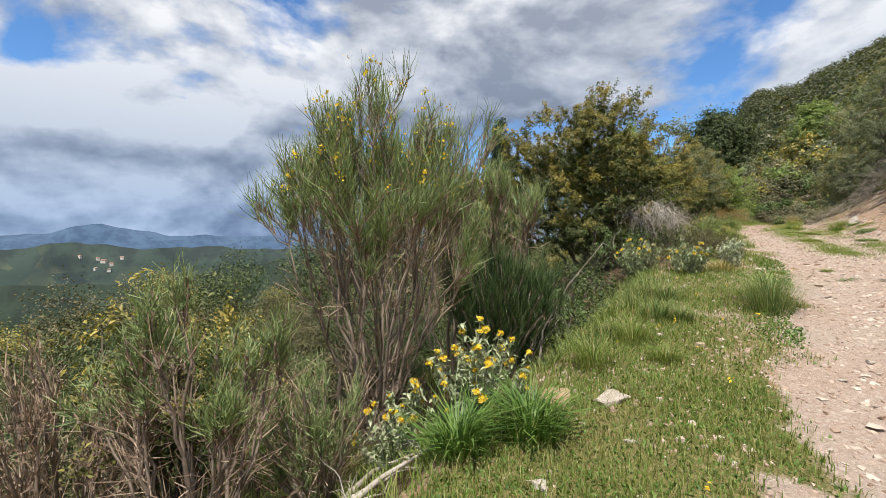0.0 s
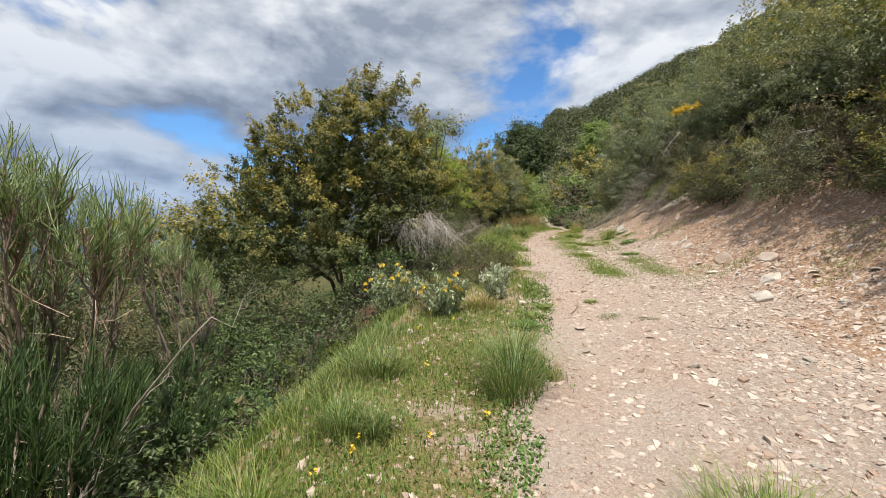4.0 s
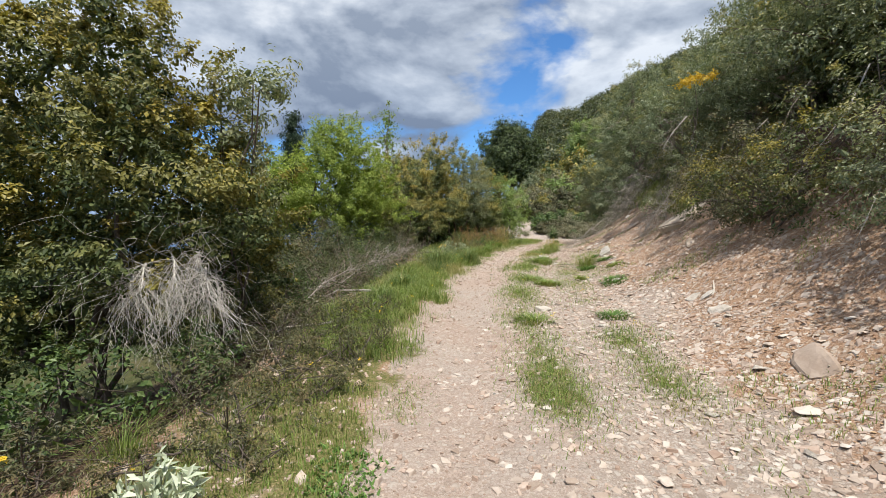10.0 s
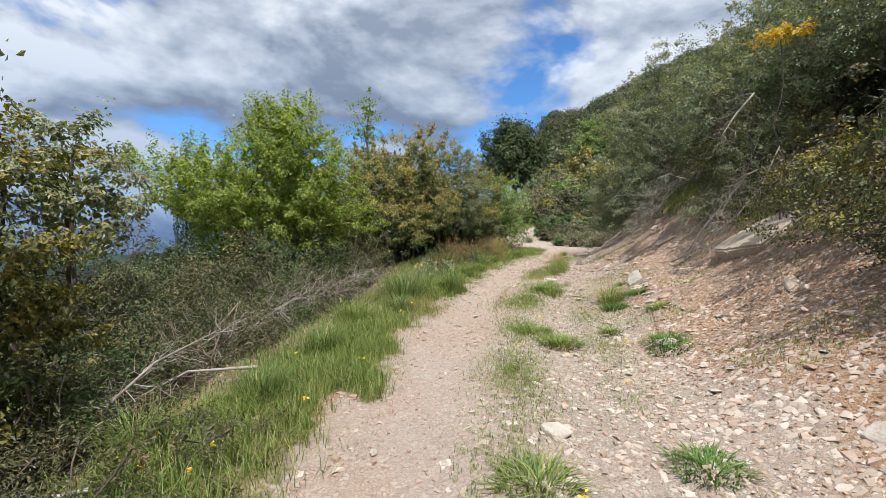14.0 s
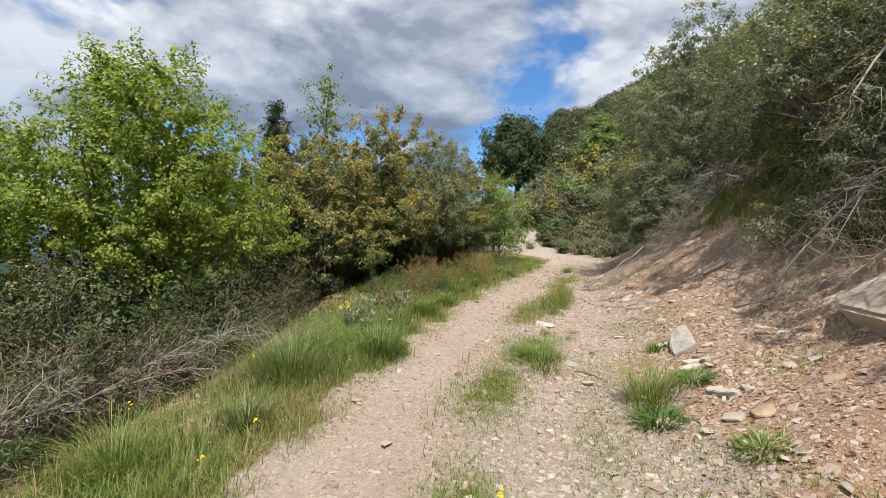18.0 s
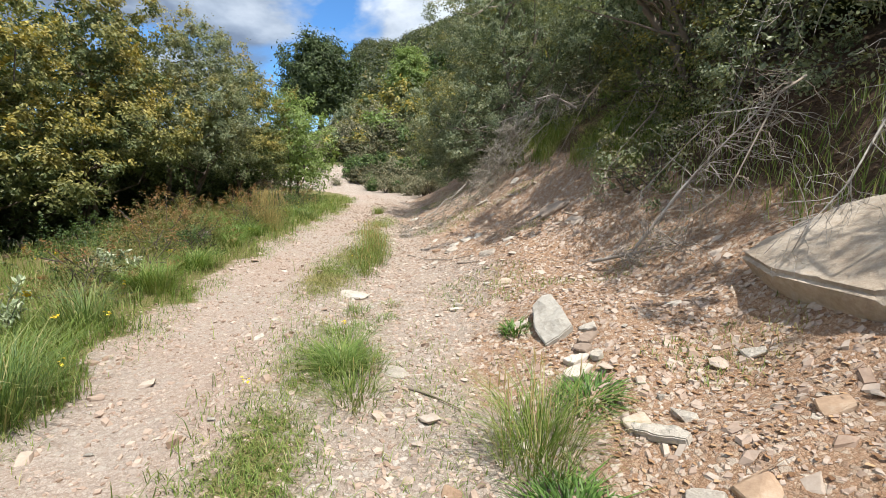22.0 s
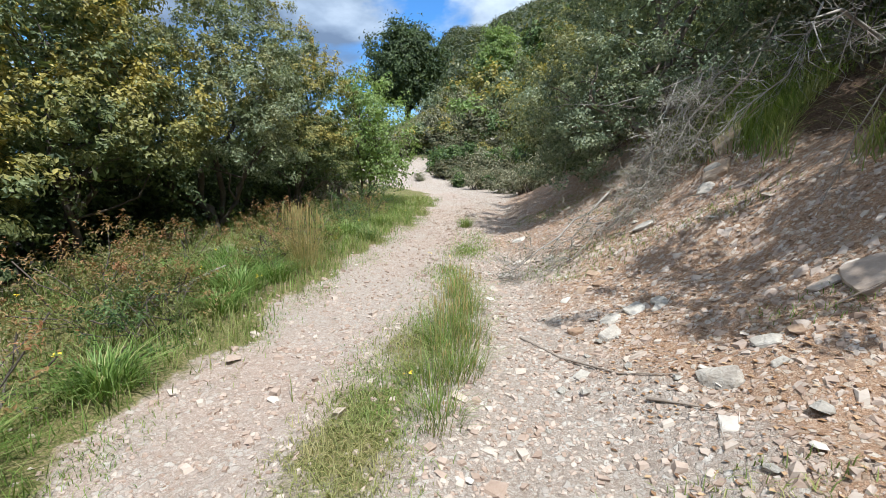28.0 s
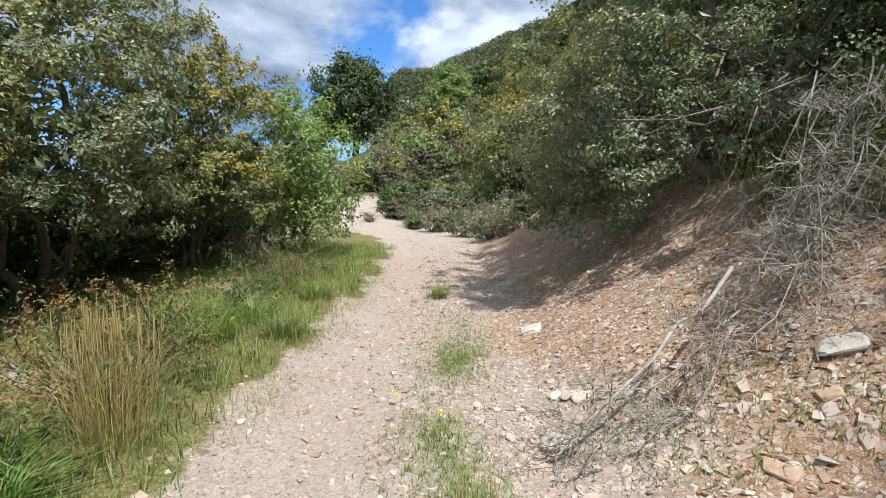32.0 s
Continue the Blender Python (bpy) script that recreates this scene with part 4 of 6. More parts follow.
def dead_branch(name, pts, r, seed, label, twig=20, material=None, twig_len=.5, droop=0.0):
    """A dead bough along the points, with bare forked twigs."""
    rng = np.random.default_rng(seed)
    o = np.array(pts[0], float)
    t = thing(name, *o, label, "branch")
    P = [np.array(p, float) - o for p in pts]
    n = len(P)
    main = [(p + rng.normal(0, r * .8, 3), r * (1 - .8 * k / (n - 1))) for k, p in enumerate(P)]
    part("bough", tube_mesh("bough", [main], material or DEADWOOD, 7), t)
    tw = []
    for _ in range(twig):
        i = rng.integers(0, n - 1)
        s = P[i] + (P[i + 1] - P[i]) * rng.random()
        d = unit(unit(P[i + 1] - P[i]) * .8 + rng.normal(0, .6, 3) + np.array([0, 0, -droop]))
        ln = twig_len * rng.uniform(.4, 1.2)
        a = limb(s, s + d * ln, r * .3, r * .08, rng, 4, .25)
        tw.append(a)
        for _ in range(3):
            b = a[rng.integers(1, 5)][0]
            tw.append(limb(b, b + unit(d + rng.normal(0, .6, 3) + np.array([0, 0, -droop])) * ln * .5, r * .14, r * .05, rng, 3, .3))
    if tw:
        tagged(part("brushwood", tube_mesh("brushwood", tw, material or DEADWOOD, 3), t), kind="stuff")
    return t


def brush_heap(path, seed, label, stems=16, twigs=560):
    """Dead boughs lying along one line down a bank, with a mat of fine twigs."""
    rng = np.random.default_rng(seed)
    o = np.array(path[0])
    t = thing("brush_heap", *o, label, "branches")
    P = np.array(path) - o
    at = np.linspace(0, 1, len(P))

    def point(s):
        return np.array([np.interp(s, at, P[:, k]) for k in range(3)])

    boughs, fine = [], []
    for k in range(stems):
        a = rng.uniform(0, .7) if k else 0.0
        b = min(1, a + rng.uniform(.25, .6)) if k else .5
        wide = .05 + .16 * (a + b) / 2
        off0, off1 = rng.normal(0, wide, 3), rng.normal(0, wide, 3)
        bow = rng.normal(0, .06, 3) + np.array([0, 0, .05])
        boughs.append([(point(a + (b - a) * s) + off0 * (1 - s) + off1 * s + bow * math.sin(math.pi * s) + np.array([0, 0, abs(wide) * .25]), (.007 if k else .015) * (.35 + .65 * s)) for s in np.linspace(0, 1, 8)])
        boughs[-1] = [(q + rng.normal(0, .03, 3), r) for q, r in boughs[-1]]
    for _ in range(twigs):
        src = boughs[rng.integers(len(boughs))]
        i = rng.integers(0, 7)
        p0 = src[i][0]
        d = unit(unit(src[i][0] - src[i + 1][0]) * .5 + rng.normal(0, .6, 3) + np.array([0, 0, -.1]))
        ln = rng.uniform(.12, .42)
        fork = limb(p0, p0 + d * ln, .0042, .0018, rng, 4, .25)
        fine.append(fork)
        for _ in range(2):
            q = fork[rng.integers(1, 4)][0]
            fine.append(limb(q, q + unit(d + rng.normal(0, .6, 3)) * ln * .5, .0026, .0012, rng, 3, .3))
    part("bough", tube_mesh("bough", boughs[:1], PALEBARK, 7), t)
    for b in boughs[1:]:
        part("bough", tube_mesh("bough", [b], GREYWOOD, 5), t)
    tagged(part("brushwood", tube_mesh("brushwood", fine, GREYWOOD, 3), t), kind="stuff")
    tips = np.array([f[rng.integers(1, len(f))][0] for f in fine] * 2) + rng.normal(0, .025, (2 * len(fine), 3))
    tagged(part("dry_foliage", leaf_mesh("dry_foliage", tips, rng.normal(0, 1, tips.shape), .03, .4, rng, GREYSCRUB), t), kind="stuff")
    return t


def boulder(x, y, z, top, under, material, seed, label):
    """A wedge of rock: a sloping broad top over an undercut foot; points from the given place."""
    bm = bmesh.new()
    for q in (*top, *under):
        bm.verts.new(q)
    res = bmesh.ops.convex_hull(bm, input=bm.verts)
    bmesh.ops.delete(bm, geom=[g for g in res["geom_interior"] if isinstance(g, bmesh.types.BMVert)], context="VERTS")
    bmesh.ops.bevel(bm, geom=list(bm.edges), offset=.03, segments=2, affect="EDGES")
    bmesh.ops.triangulate(bm, faces=bm.faces)
    for _ in range(4):
        bmesh.ops.subdivide_edges(bm, edges=[e for e in bm.edges if e.calc_length() > .055], cuts=1)
        bmesh.ops.triangulate(bm, faces=bm.faces)
    bmesh.ops.recalc_face_normals(bm, faces=bm.faces)
    for v in bm.verts:
        c = v.co
        bed = noise.noise(Vector((c.x * 2, c.y * 1.2, c.z * 9)) + Vector((seed, 0, 0)))
        v.co += v.normal * (.035 * noise.noise(c * 2.2 + Vector((0, seed, 0))) + .02 * bed + .01 * noise.noise(c * 11))
    me = bpy.data.meshes.new("boulder")
    bm.to_mesh(me)
    bm.free()
    me.materials.append(material)
    ob = tagged(new("boulder", me), label, "rock")
    ob.location = (x, y, z)
    return ob


def over(x, y, up=0.0):
    return (x, y, hz(x, y) + up)


def slab(x, y, length, width, thick, rz, tilt, material, seed, label):
    """A flat broken slab: an uneven outline with rough faces, leaning on the slope."""
    rng = np.random.default_rng(seed)
    bm = bmesh.new()
    ring = []
    for a in np.linspace(0, 2 * np.pi, 8, endpoint=False) + .25:
        c, s = math.cos(a), math.sin(a)
        k = (abs(c) ** 4 + abs(s) ** 4) ** -.25 * rng.uniform(.78, 1.08)
        ring.append(bm.verts.new((c * k * length * .5, s * k * width * .5 * (1 - .25 * c), 0)))
    f = bm.faces.new(ring)
    ex = bmesh.ops.extrude_face_region(bm, geom=[f])
    bmesh.ops.translate(bm, vec=(0, 0, thick), verts=[g for g in ex["geom"] if isinstance(g, bmesh.types.BMVert)])
    bmesh.ops.recalc_face_normals(bm, faces=bm.faces)
    bmesh.ops.bevel(bm, geom=list(bm.edges), offset=thick * .12, segments=2, affect="EDGES")
    bmesh.ops.triangulate(bm, faces=bm.faces)
    for _ in range(2):
        bmesh.ops.subdivide_edges(bm, edges=[e for e in bm.edges if e.calc_length() > length * .09], cuts=1)
        bmesh.ops.triangulate(bm, faces=bm.faces)
    for v in bm.verts:
        v.co.z += thick * .22 * noise.noise(v.co / length * 5 + Vector((seed, 0, 0))) + thick * .1 * noise.noise(v.co / length * 16)
    me = bpy.data.meshes.new("stone_slab")
    bm.to_mesh(me)
    bm.free()
    me.materials.append(material)
    ob = tagged(new("stone_slab", me), label, "rock")
    ob.location = (x, y, hz(x, y) - thick * .1)
    gx_, gy_ = (hz(x + .2, y) - hz(x - .2, y)) / .4, (hz(x, y + .2) - hz(x, y - .2)) / .4
    ob.rotation_euler = (Vector((0, 0, 1)).rotation_difference(Vector((-gx_, -gy_, 1)).normalized()).to_matrix() @ Matrix.Rotation(rz, 3, "Z") @ Matrix.Rotation(tilt, 3, "Y")).to_euler()
    return ob


# ---- valley side: bushes and trees ----
def bush(name, x, y, blobs, material, label, seed, category="shrub", **kw):
    """blobs: (dx, dy, z of centre, rx, ry, rz)."""
    return shrub(name, x, y, hz(x, y), [((x + a, y + b, c), (p, q, r)) for a, b, c, p, q, r in blobs], material, label, category, seed, **kw)


bush("kermes_oak", -4.2, 11.7, [(.3, 0, 4.0, 1.0, 1.0, 1.0), (-.7, .1, 3.7, 1.3, 1.2, 1.15), (-1.8, .1, 3.2, 1.1, 1.1, 1.1), (1.0, -.1, 2.95, .95, 1.0, .85), (-2.4, -.3, 2.0, 1.1, 1.0, 1.0), (-1.0, -.5, 2.0, 1.3, 1.1, 1.1), (.2, -.3, 2.0, 1.0, .9, 1.0), (.1, .1, 4.75, .45, .45, .4), (.8, .9, 2.7, .8, .8, .9), (.5, 1.3, 1.9, .8, .8, .8)],
     KERMES, "large kermes oak bush with ochre young leaves beside the track", 11, trunks=6, leaves=135, per_m2=10, size=.055, spread_r=.17, sprigs=.9)
bush("holm_oak", -3.2, 12.6, [(.0, .0, 4.1, .4, .4, .35), (.55, -.1, 4.3, .3, .3, .2), (.85, -.3, 4.15, .25, .25, .16), (.2, -.2, 3.6, .45, .4, .4)], OAK, "thin-crowned holm oak reaching out above the bush", 13, "tree", trunks=4, per_m2=6, leaves=70, trunk_r=.018, twigs=70, size=.06, spread_r=.2)
bush("kermes_oak", -8.6, 12.4, [(0, 0, 1.6, 1.5, 1.4, 1.3), (-1.5, -.6, 1.3, 1.2, 1.2, 1.0)], OCHRE, "low yellowish kermes oak below the path", 14, size=.09)
bush("holm_oak", -5.3, 14.8, [(0, 0, 3.3, .75, .7, .6), (.25, 0, 3.9, .38, .38, .36), (.5, .1, 3.15, .5, .5, .5), (-.5, -.2, 3.6, .5, .5, .45)], OAK, "small open holm oak on the slope below the path", 15, "tree", per_m2=9, leaves=60, twigs=60, size=.065, spread_r=.18)
bush("fresh_green_tree", -6.0, 19.6, [(0, 0, 3.85, 1.45, 1.4, 1.15), (.3, .2, 4.7, 1.0, 1.0, .9), (-1.2, -.9, 3.8, 1.0, 1.0, .8), (.9, .6, 3.6, 1.0, 1.0, .9), (.5, .2, 3.0, .9, .9, .6), (-.7, -.5, 3.1, .8, .8, .5), (.4, .3, 5.2, .55, .55, .6)], FRESH, "bright green young tree in fresh spring leaf", 12, "tree", leaves=100, per_m2=11, spread_r=.21, size=.062, sprigs=.9, trunks=5)
bush("kermes_oak", -5.3, 23.2, [(0, 0, 3.5, 1.3, 1.4, 1.2), (.1, .3, 4.6, 1.0, 1.0, .9), (.6, .2, 3.2, .9, 1.2, .8)], OCHRE, "ochre-topped kermes oak in the hedge beside the track", 20, group="oaks along the track", size=.062, leaves=110, per_m2=9, spread_r=.18, sprigs=.8)
bush("kermes_oak", -5.2, 25.9, [(0, 0, 4.1, 1.4, 1.5, 1.4), (.2, 0, 5.4, 1.1, 1.1, 1.0), (.8, -.1, 3.7, .9, 1.2, .9)], OCHRE, "tall ochre-topped kermes oak in the hedge beside the track", 21, group="oaks along the track", size=.062, leaves=110, per_m2=9, spread_r=.18, sprigs=.8)
bush("holm_oak", -4.6, 28.5, [(-.1, 0, 4.2, 1.5, 1.5, 1.5), (.3, .2, 5.5, 1.2, 1.2, 1.0), (.7, -.6, 4.0, 1.0, 1.0, .9), (-1.0, -1.2, 4.4, 1.1, 1.1, 1.4)], OAK, "holm oak with bare lower trunks beside the track", 22, "tree", group="oaks along the track", trunk_r=.07, size=.055, leaves=120, per_m2=9, spread_r=.18)
bush("kermes_oak", -4.2, 31.0, [(0, 0, 4.2, 1.2, 1.4, 1.4), (.2, .4, 5.2, .9, 1.0, .8), (.6, 0, 3.7, .8, 1.0, .8)], OCHRE, "dense kermes oak towards the bend of the track", 23, group="oaks along the track", size=.062, leaves=110, per_m2=9, spread_r=.18, sprigs=.8)
bush("pale_green_tree", -3.1, 33.6, [(0, 0, 4.1, 1.1, 1.3, 1.2), (.5, -.2, 3.4, .9, .9, .8), (-.2, .5, 5.2, .8, .8, .7)], PALE, "pale green tree in new leaf at the bend", 30, "tree")
bush("kermes_oak", -4.6, 35.4, [(0, 0, 3.4, 1.8, 1.6, 1.6)], DARK, "dark bush behind the bend of the track", 31)
bush("poplar_sapling", -7.6, 27.4, [(0, 0, 6.8, .55, .55, 1.2), (.1, .1, 7.9, .35, .35, .8), (-.2, 0, 5.2, .6, .6, 1.0)], PALE, "slender sparse young poplar behind the hedge", 32, "tree", per_m2=4, leaves=22, trunks=3, twigs=40)
bush("dark_scrub", -5.9, 19.2, [(0, 0, 1.9, 1.3, 1.2, 1.0), (.9, .7, 2.0, 1.0, .9, .9), (-1.2, -1.0, 1.9, 1.0, .9, .8)], DEEP, "dark scrub under the fresh green tree", 38, size=.055, leaves=50, per_m2=12, spread_r=.2)
bush("heath_shrub", -5.0, 17.4, [(0, 0, 1.9, 1.0, 1.0, .8), (.7, .6, 1.6, .9, .9, .6), (-1.2, -.4, 1.7, 1.0, .9, .8)], HEATH, "brownish heath bush at the edge of the drop", 33, size=.05, slim=.35, leaves=80, spread_r=.24)
bush("heath_shrub", -4.6, 15.4, [(0, 0, 1.5, 1.0, 1.0, .8), (-1.2, .2, 1.7, 1.1, 1.0, .9), (-2.2, .6, 2.0, 1.2, 1.0, .8)], HEATH, "tangled brownish heath with dry sticks below the verge", 34, size=.05, slim=.35, leaves=80, spread_r=.24)
bush("heath_shrub", -4.4, 19.8, [(0, 0, 1.9, .9, .9, .7), (.5, .9, 1.9, .7, .8, .6)], HEATH, "brownish heath bush by the track edge", 35, size=.05, slim=.35, leaves=80, spread_r=.24)
bush("golden_shrub", -5.3, 18.6, [(0, 0, 2.5, .5, .5, .4), (-.7, -.5, 2.3, .35, .3, .25)], OCHRE, "small yellow-green shrub among the heath", 36, size=.06)
for k, (bx, by, bz, r) in enumerate([(-2.9, 10.2, 1.1, .6), (-3.6, 9.4, .5, .75), (-4.8, 8.6, .1, .8), (-3.6, 8.0, .05, .6), (-2.6, 11.2, 1.2, .6), (-5.6, 9.6, .5, 1.0), (-2.9, 6.9, .1, .6)]):
    bush("bramble", bx, by, [(0, 0, bz, r, r, r * .62)], (BRAMBLE, DEEP)[k % 2], "dark bramble tangle on the slope under the oak", 60 + k, size=.05, leaves=70, per_m2=8, spread_r=.19, trunks=3, twigs=34, trunk_r=.012, sprigs=1.1, group="bramble below the path")
for k, (bx, by, bz, r) in enumerate([(-1.95, 10.9, 1.35, .4), (-1.75, 11.8, 1.45, .42), (-2.2, 12.4, 1.5, .45), (-1.6, 10.1, 1.15, .3), (-1.3, 10.6, 1.2, .4), (-1.45, 11.3, 1.3, .45), (-1.75, 12.7, 1.45, .45), (-2.1, 9.9, 1.05, .45), (-1.2, 11.9, 1.37, .34), (-1.9, 9.2, .95, .36), (-1.7, 13.4, 1.5, .4), (-1.05, 11.2, 1.27, .25), (-1.0, 10.3, 1.12, .25), (-1.15, 12.6, 1.42, .25)]):
    bush("heath_shrub", bx, by, [(0, 0, bz, r, r, r * .6)], HEATH, "low brownish heath at the track edge", 70 + k, size=.035, slim=.3, leaves=60, per_m2=24, spread_r=.11, trunks=3, twigs=15, trunk_r=.01, group="heath at the edge")

for k, (bx, by, r, h, mt) in enumerate([(-2.9, 13.3, .6, .5, HEATH), (-3.3, 14.0, .7, .6, BRAMBLE), (-3.1, 14.9, .6, .55, HEATH), (-3.5, 15.6, .7, .7, HEATH), (-3.45, 16.5, .65, .65, BRAMBLE), (-3.8, 17.2, .7, .8, HEATH), (-3.9, 18.2, .7, .8, HEATH), (-4.2, 19.0, .7, .9, BRAMBLE), (-4.4, 20.6, .8, .9, HEATH), (-5.0, 21.6, .8, 1.0, HEATH), (-4.2, 13.5, .9, .8, DEEP), (-4.8, 16.2, .9, .9, DEEP), (-4.6, 18.0, .8, 1.1, DEEP), (-4.0, 15.0, .7, .8, DEEP), (-2.7, 12.6, .45, .4, HEATH)]):
    bush("edge_scrub", bx, by, [(0, 0, hz(bx, by) + h * .45, r, r, h * .75)], mt, "tangled brownish scrub along the edge of the drop" if mt is HEATH else "dark green tangle along the edge of the drop", 700 + k, size=.042, slim=.35, leaves=60, per_m2=16, spread_r=.17, trunks=4, twigs=40, trunk_r=.012, bark=DEADWOOD, sprigs=.8, group="scrub along the edge")

for k, (bx, by, r) in enumerate([(-2.45, 5.4, .5), (-2.35, 6.5, .55), (-2.7, 7.6, .6), (-3.2, 6.5, .6), (-2.6, 8.6, .5), (-3.9, 6.9, .7)]):
    bush("bramble", bx, by, [(0, 0, hz(bx, by) + .18, r, r, r * .6)], (DEEP, BRAMBLE)[k % 2], "dark leafy tangle in the hollow below the verge", 680 + k, size=.045, leaves=70, per_m2=9, spread_r=.17, trunks=3, twigs=34, trunk_r=.012, sprigs=1.1, group="bramble below the path")

fan_broom(-3.55, 3.35, hz(-3.55, 3.35), 3.0 - hz(-3.55, 3.35), 2.5, 5, "tall broom with green flowering tips on bare brown limbs", limbs=17, shoots=34, flowers=.045, dry=34)
fan_broom(-3.1, 5.2, hz(-3.1, 5.2), 3.1, 1.6, 6, "broom with a green head on bare pale limbs", limbs=6, forks=3)
fan_broom(-4.0, 5.3, hz(-4.0, 5.3), 3.3, 1.6, 7, "broom with a green head on bare pale limbs", limbs=6, forks=3)
fan_broom(-2.85, 1.25, hz(-2.85, 1.25), 2.0, 1.1, 8, "small broom with green tips and grey dry shoots", limbs=7, forks=3, ends=3, dry=34, lean=(-.08, -.02))
broom(-2.7, 4.6, hz(-2.7, 4.6), 1.9, 1.6, 9, "dense dark green broom with no bare limbs", stems=50, shoots=46, green=.95, low=.25, tone=DARKBROOM)
broom(-3.3, 6.0, hz(-3.3, 6.0), 1.1, 1.5, 10, "dense green broom on the slope below the path", stems=30, shoots=40, green=.95, tone=DARKBROOM)
broom(-4.9, 7.6, hz(-4.9, 7.6), 1.2, 1.8, 17, "green broom on the slope below the path", stems=26, shoots=36, green=.9, tone=DARKBROOM)
fan_broom(-5.0, 8.1, hz(-5.0, 8.1), 2.8, 1.3, 18, "leaning broom with a green head on a bare stem", limbs=5, forks=3, lean=(-.15, 0))
broom(-3.9, .8, hz(-3.9, .8), 1.15 - hz(-3.9, .8), 1.3, 19, "dry bare broom with straw-coloured shoots", stems=14, shoots=30, green=.05, dry=30)
broom(-2.9, 2.2, hz(-2.9, 2.2), 1.3, 1.3, 16, "dry broom tangle under the tall bush", stems=18, shoots=30, green=.25, dry=30)
bush("juniper", -4.0, 1.5, [(0, 0, .25, .6, .6, .7), (-.4, .2, -.1, .6, .6, .5)], KERMES, "dense dark green juniper-like bush below the path", 37, size=.05, per_m2=22, leaves=50, spread_r=.15)

sage(-1.9, 2.95, hz(-1.9, 2.95), .85, .85, 1, 36, "grey-leaved sage in full yellow flower beside the broom", stems=34)
sage(-2.5, 2.65, hz(-2.5, 2.65), .75, .9, 2, 22, "sprawling grey-leaved sage with yellow flowers", stems=26)
sage(-3.0, .55, hz(-3.0, .55), .8, .9, 3, 12, "sparse sage with tall yellow flower heads", stems=16)
sage(-2.35, 9.3, hz(-2.35, 9.3), .8, .95, 4, 26, "sage plant with yellow flowers at the verge", stems=44, leaf=.06)
sage(-1.35, 8.65, hz(-1.35, 8.65), .66, .8, 5, 12, "pale sage plant with few yellow flowers at the verge", stems=36, leaf=.06)
sage(-.8, 9.5, hz(-.8, 9.5), .6, .48, 6, 0, "silvery woolly-leaved sage without flowers", stems=34, leaf=.062, felt=WOOL)
sage(-2.6, 20.6, hz(-2.6, 20.6), .6, .6, 7, 6, "sage plant with yellow flowers in the verge grass", stems=20)
sage(-2.6, 22.2, hz(-2.6, 22.2), .45, .5, 8, 0, "small woolly-leaved sage in the verge", stems=14, leaf=.07, felt=WOOL)

# added scrub, a dark backing that stands in for the hedge's inner shade
for k, (bx, by, bz, r) in enumerate([(-6.4, 22.6, 2.2, 1.2), (-6.5, 24.6, 2.3, 1.3), (-6.4, 26.8, 2.4, 1.3), (-6.2, 28.8, 2.5, 1.3), (-5.8, 31.0, 2.5, 1.3), (-5.4, 33.2, 2.6, 1.2)]):
    bush("kermes_oak", bx, by, [(0, 0, bz, r, r * 1.1, 1.1), (.5, .6, bz + .5, r * .8, r * .8, .9)], DEEP, "dark low oak scrub added as dark backing inside the hedge", 640 + k, size=.09, leaves=40, per_m2=8, spread_r=.24, group="scrub behind the hedge")

# verge tufts
tuft(-.15, 6.7, .5, .5, 420, RUSH, 1, "dense rush tuft at the track edge")
tuft(-.2, 7.15, .48, .42, 420, RUSH, 2, "rush tuft between turf and track")
tuft(1.25, 5.5, .24, .95, 620, GRASS, 3, "wide grass tuft on the stony area", lean=1.1)
tuft(-1.37, 2.75, .3, .55, 420, CLOVER, 4, "clump of broad bright green blades", lean=.9, width=.014)
tuft(-1.68, 2.35, .3, .5, 380, CLOVER, 5, "clump of broad bright green blades", lean=.9, width=.014)
tuft(-1.75, 19.6, .5, .5, 460, RUSH, 6, "rush tuft leaning over the track edge")
tuft(-2.3, 18.6, .6, .9, 700, RUSH, 7, "wide rush clump in the verge")
for k, (tx, ty, h, w) in enumerate([(-2.05, 15.5, .38, .5), (-2.4, 16.8, .42, .55), (-2.0, 17.6, .34, .4), (-2.6, 19.5, .45, .6), (-1.9, 14.3, .34, .45), (-2.2, 13.4, .3, .4), (-2.1, 20.9, .4, .5), (-2.0, 21.9, .36, .4), (-1.5, 27.6, .3, .4), (-1.55, 29.2, .32, .4), (-1.25, 5.9, .3, .4), (-1.3, 5.0, .3, .4), (-1.35, 6.8, .3, .4), (-1.4, 4.1, .3, .4), (-1.0, 5.9, .2, .3), (-.9, 4.6, .18, .3)]):
    tuft(tx, ty, h, w, 330, (RUSH, GRASS)[k % 2], 430 + k, "grass clump standing above the verge turf", ears=6 * (k % 2))
tuft(1.2, 19.1, .42, .55, 420, GRASS, 8, "grass tuft with dry stalks among stones", ears=14)
for k, (tx, ty, h, w, n, stalks) in enumerate([(.1, 22.75, .2, .42, 190, 8), (.02, 23.1, .26, .4, 190, 12), (.2, 23.3, .3, .42, 210, 16), (.08, 23.65, .34, .4, 210, 20), (.26, 23.85, .3, .38, 170, 14), (.1, 24.1, .36, .38, 190, 22), (.22, 24.45, .34, .36, 170, 18), (.1, 24.8, .3, .3, 130, 14), (.12, 25.15, .2, .26, 100, 6)]):
    tuft(tx, ty, h, w, n, GRASS, 700 + k, "grass tuft with dry stalks on the crown of the track", ears=stalks, lean=.75, width=.0045)
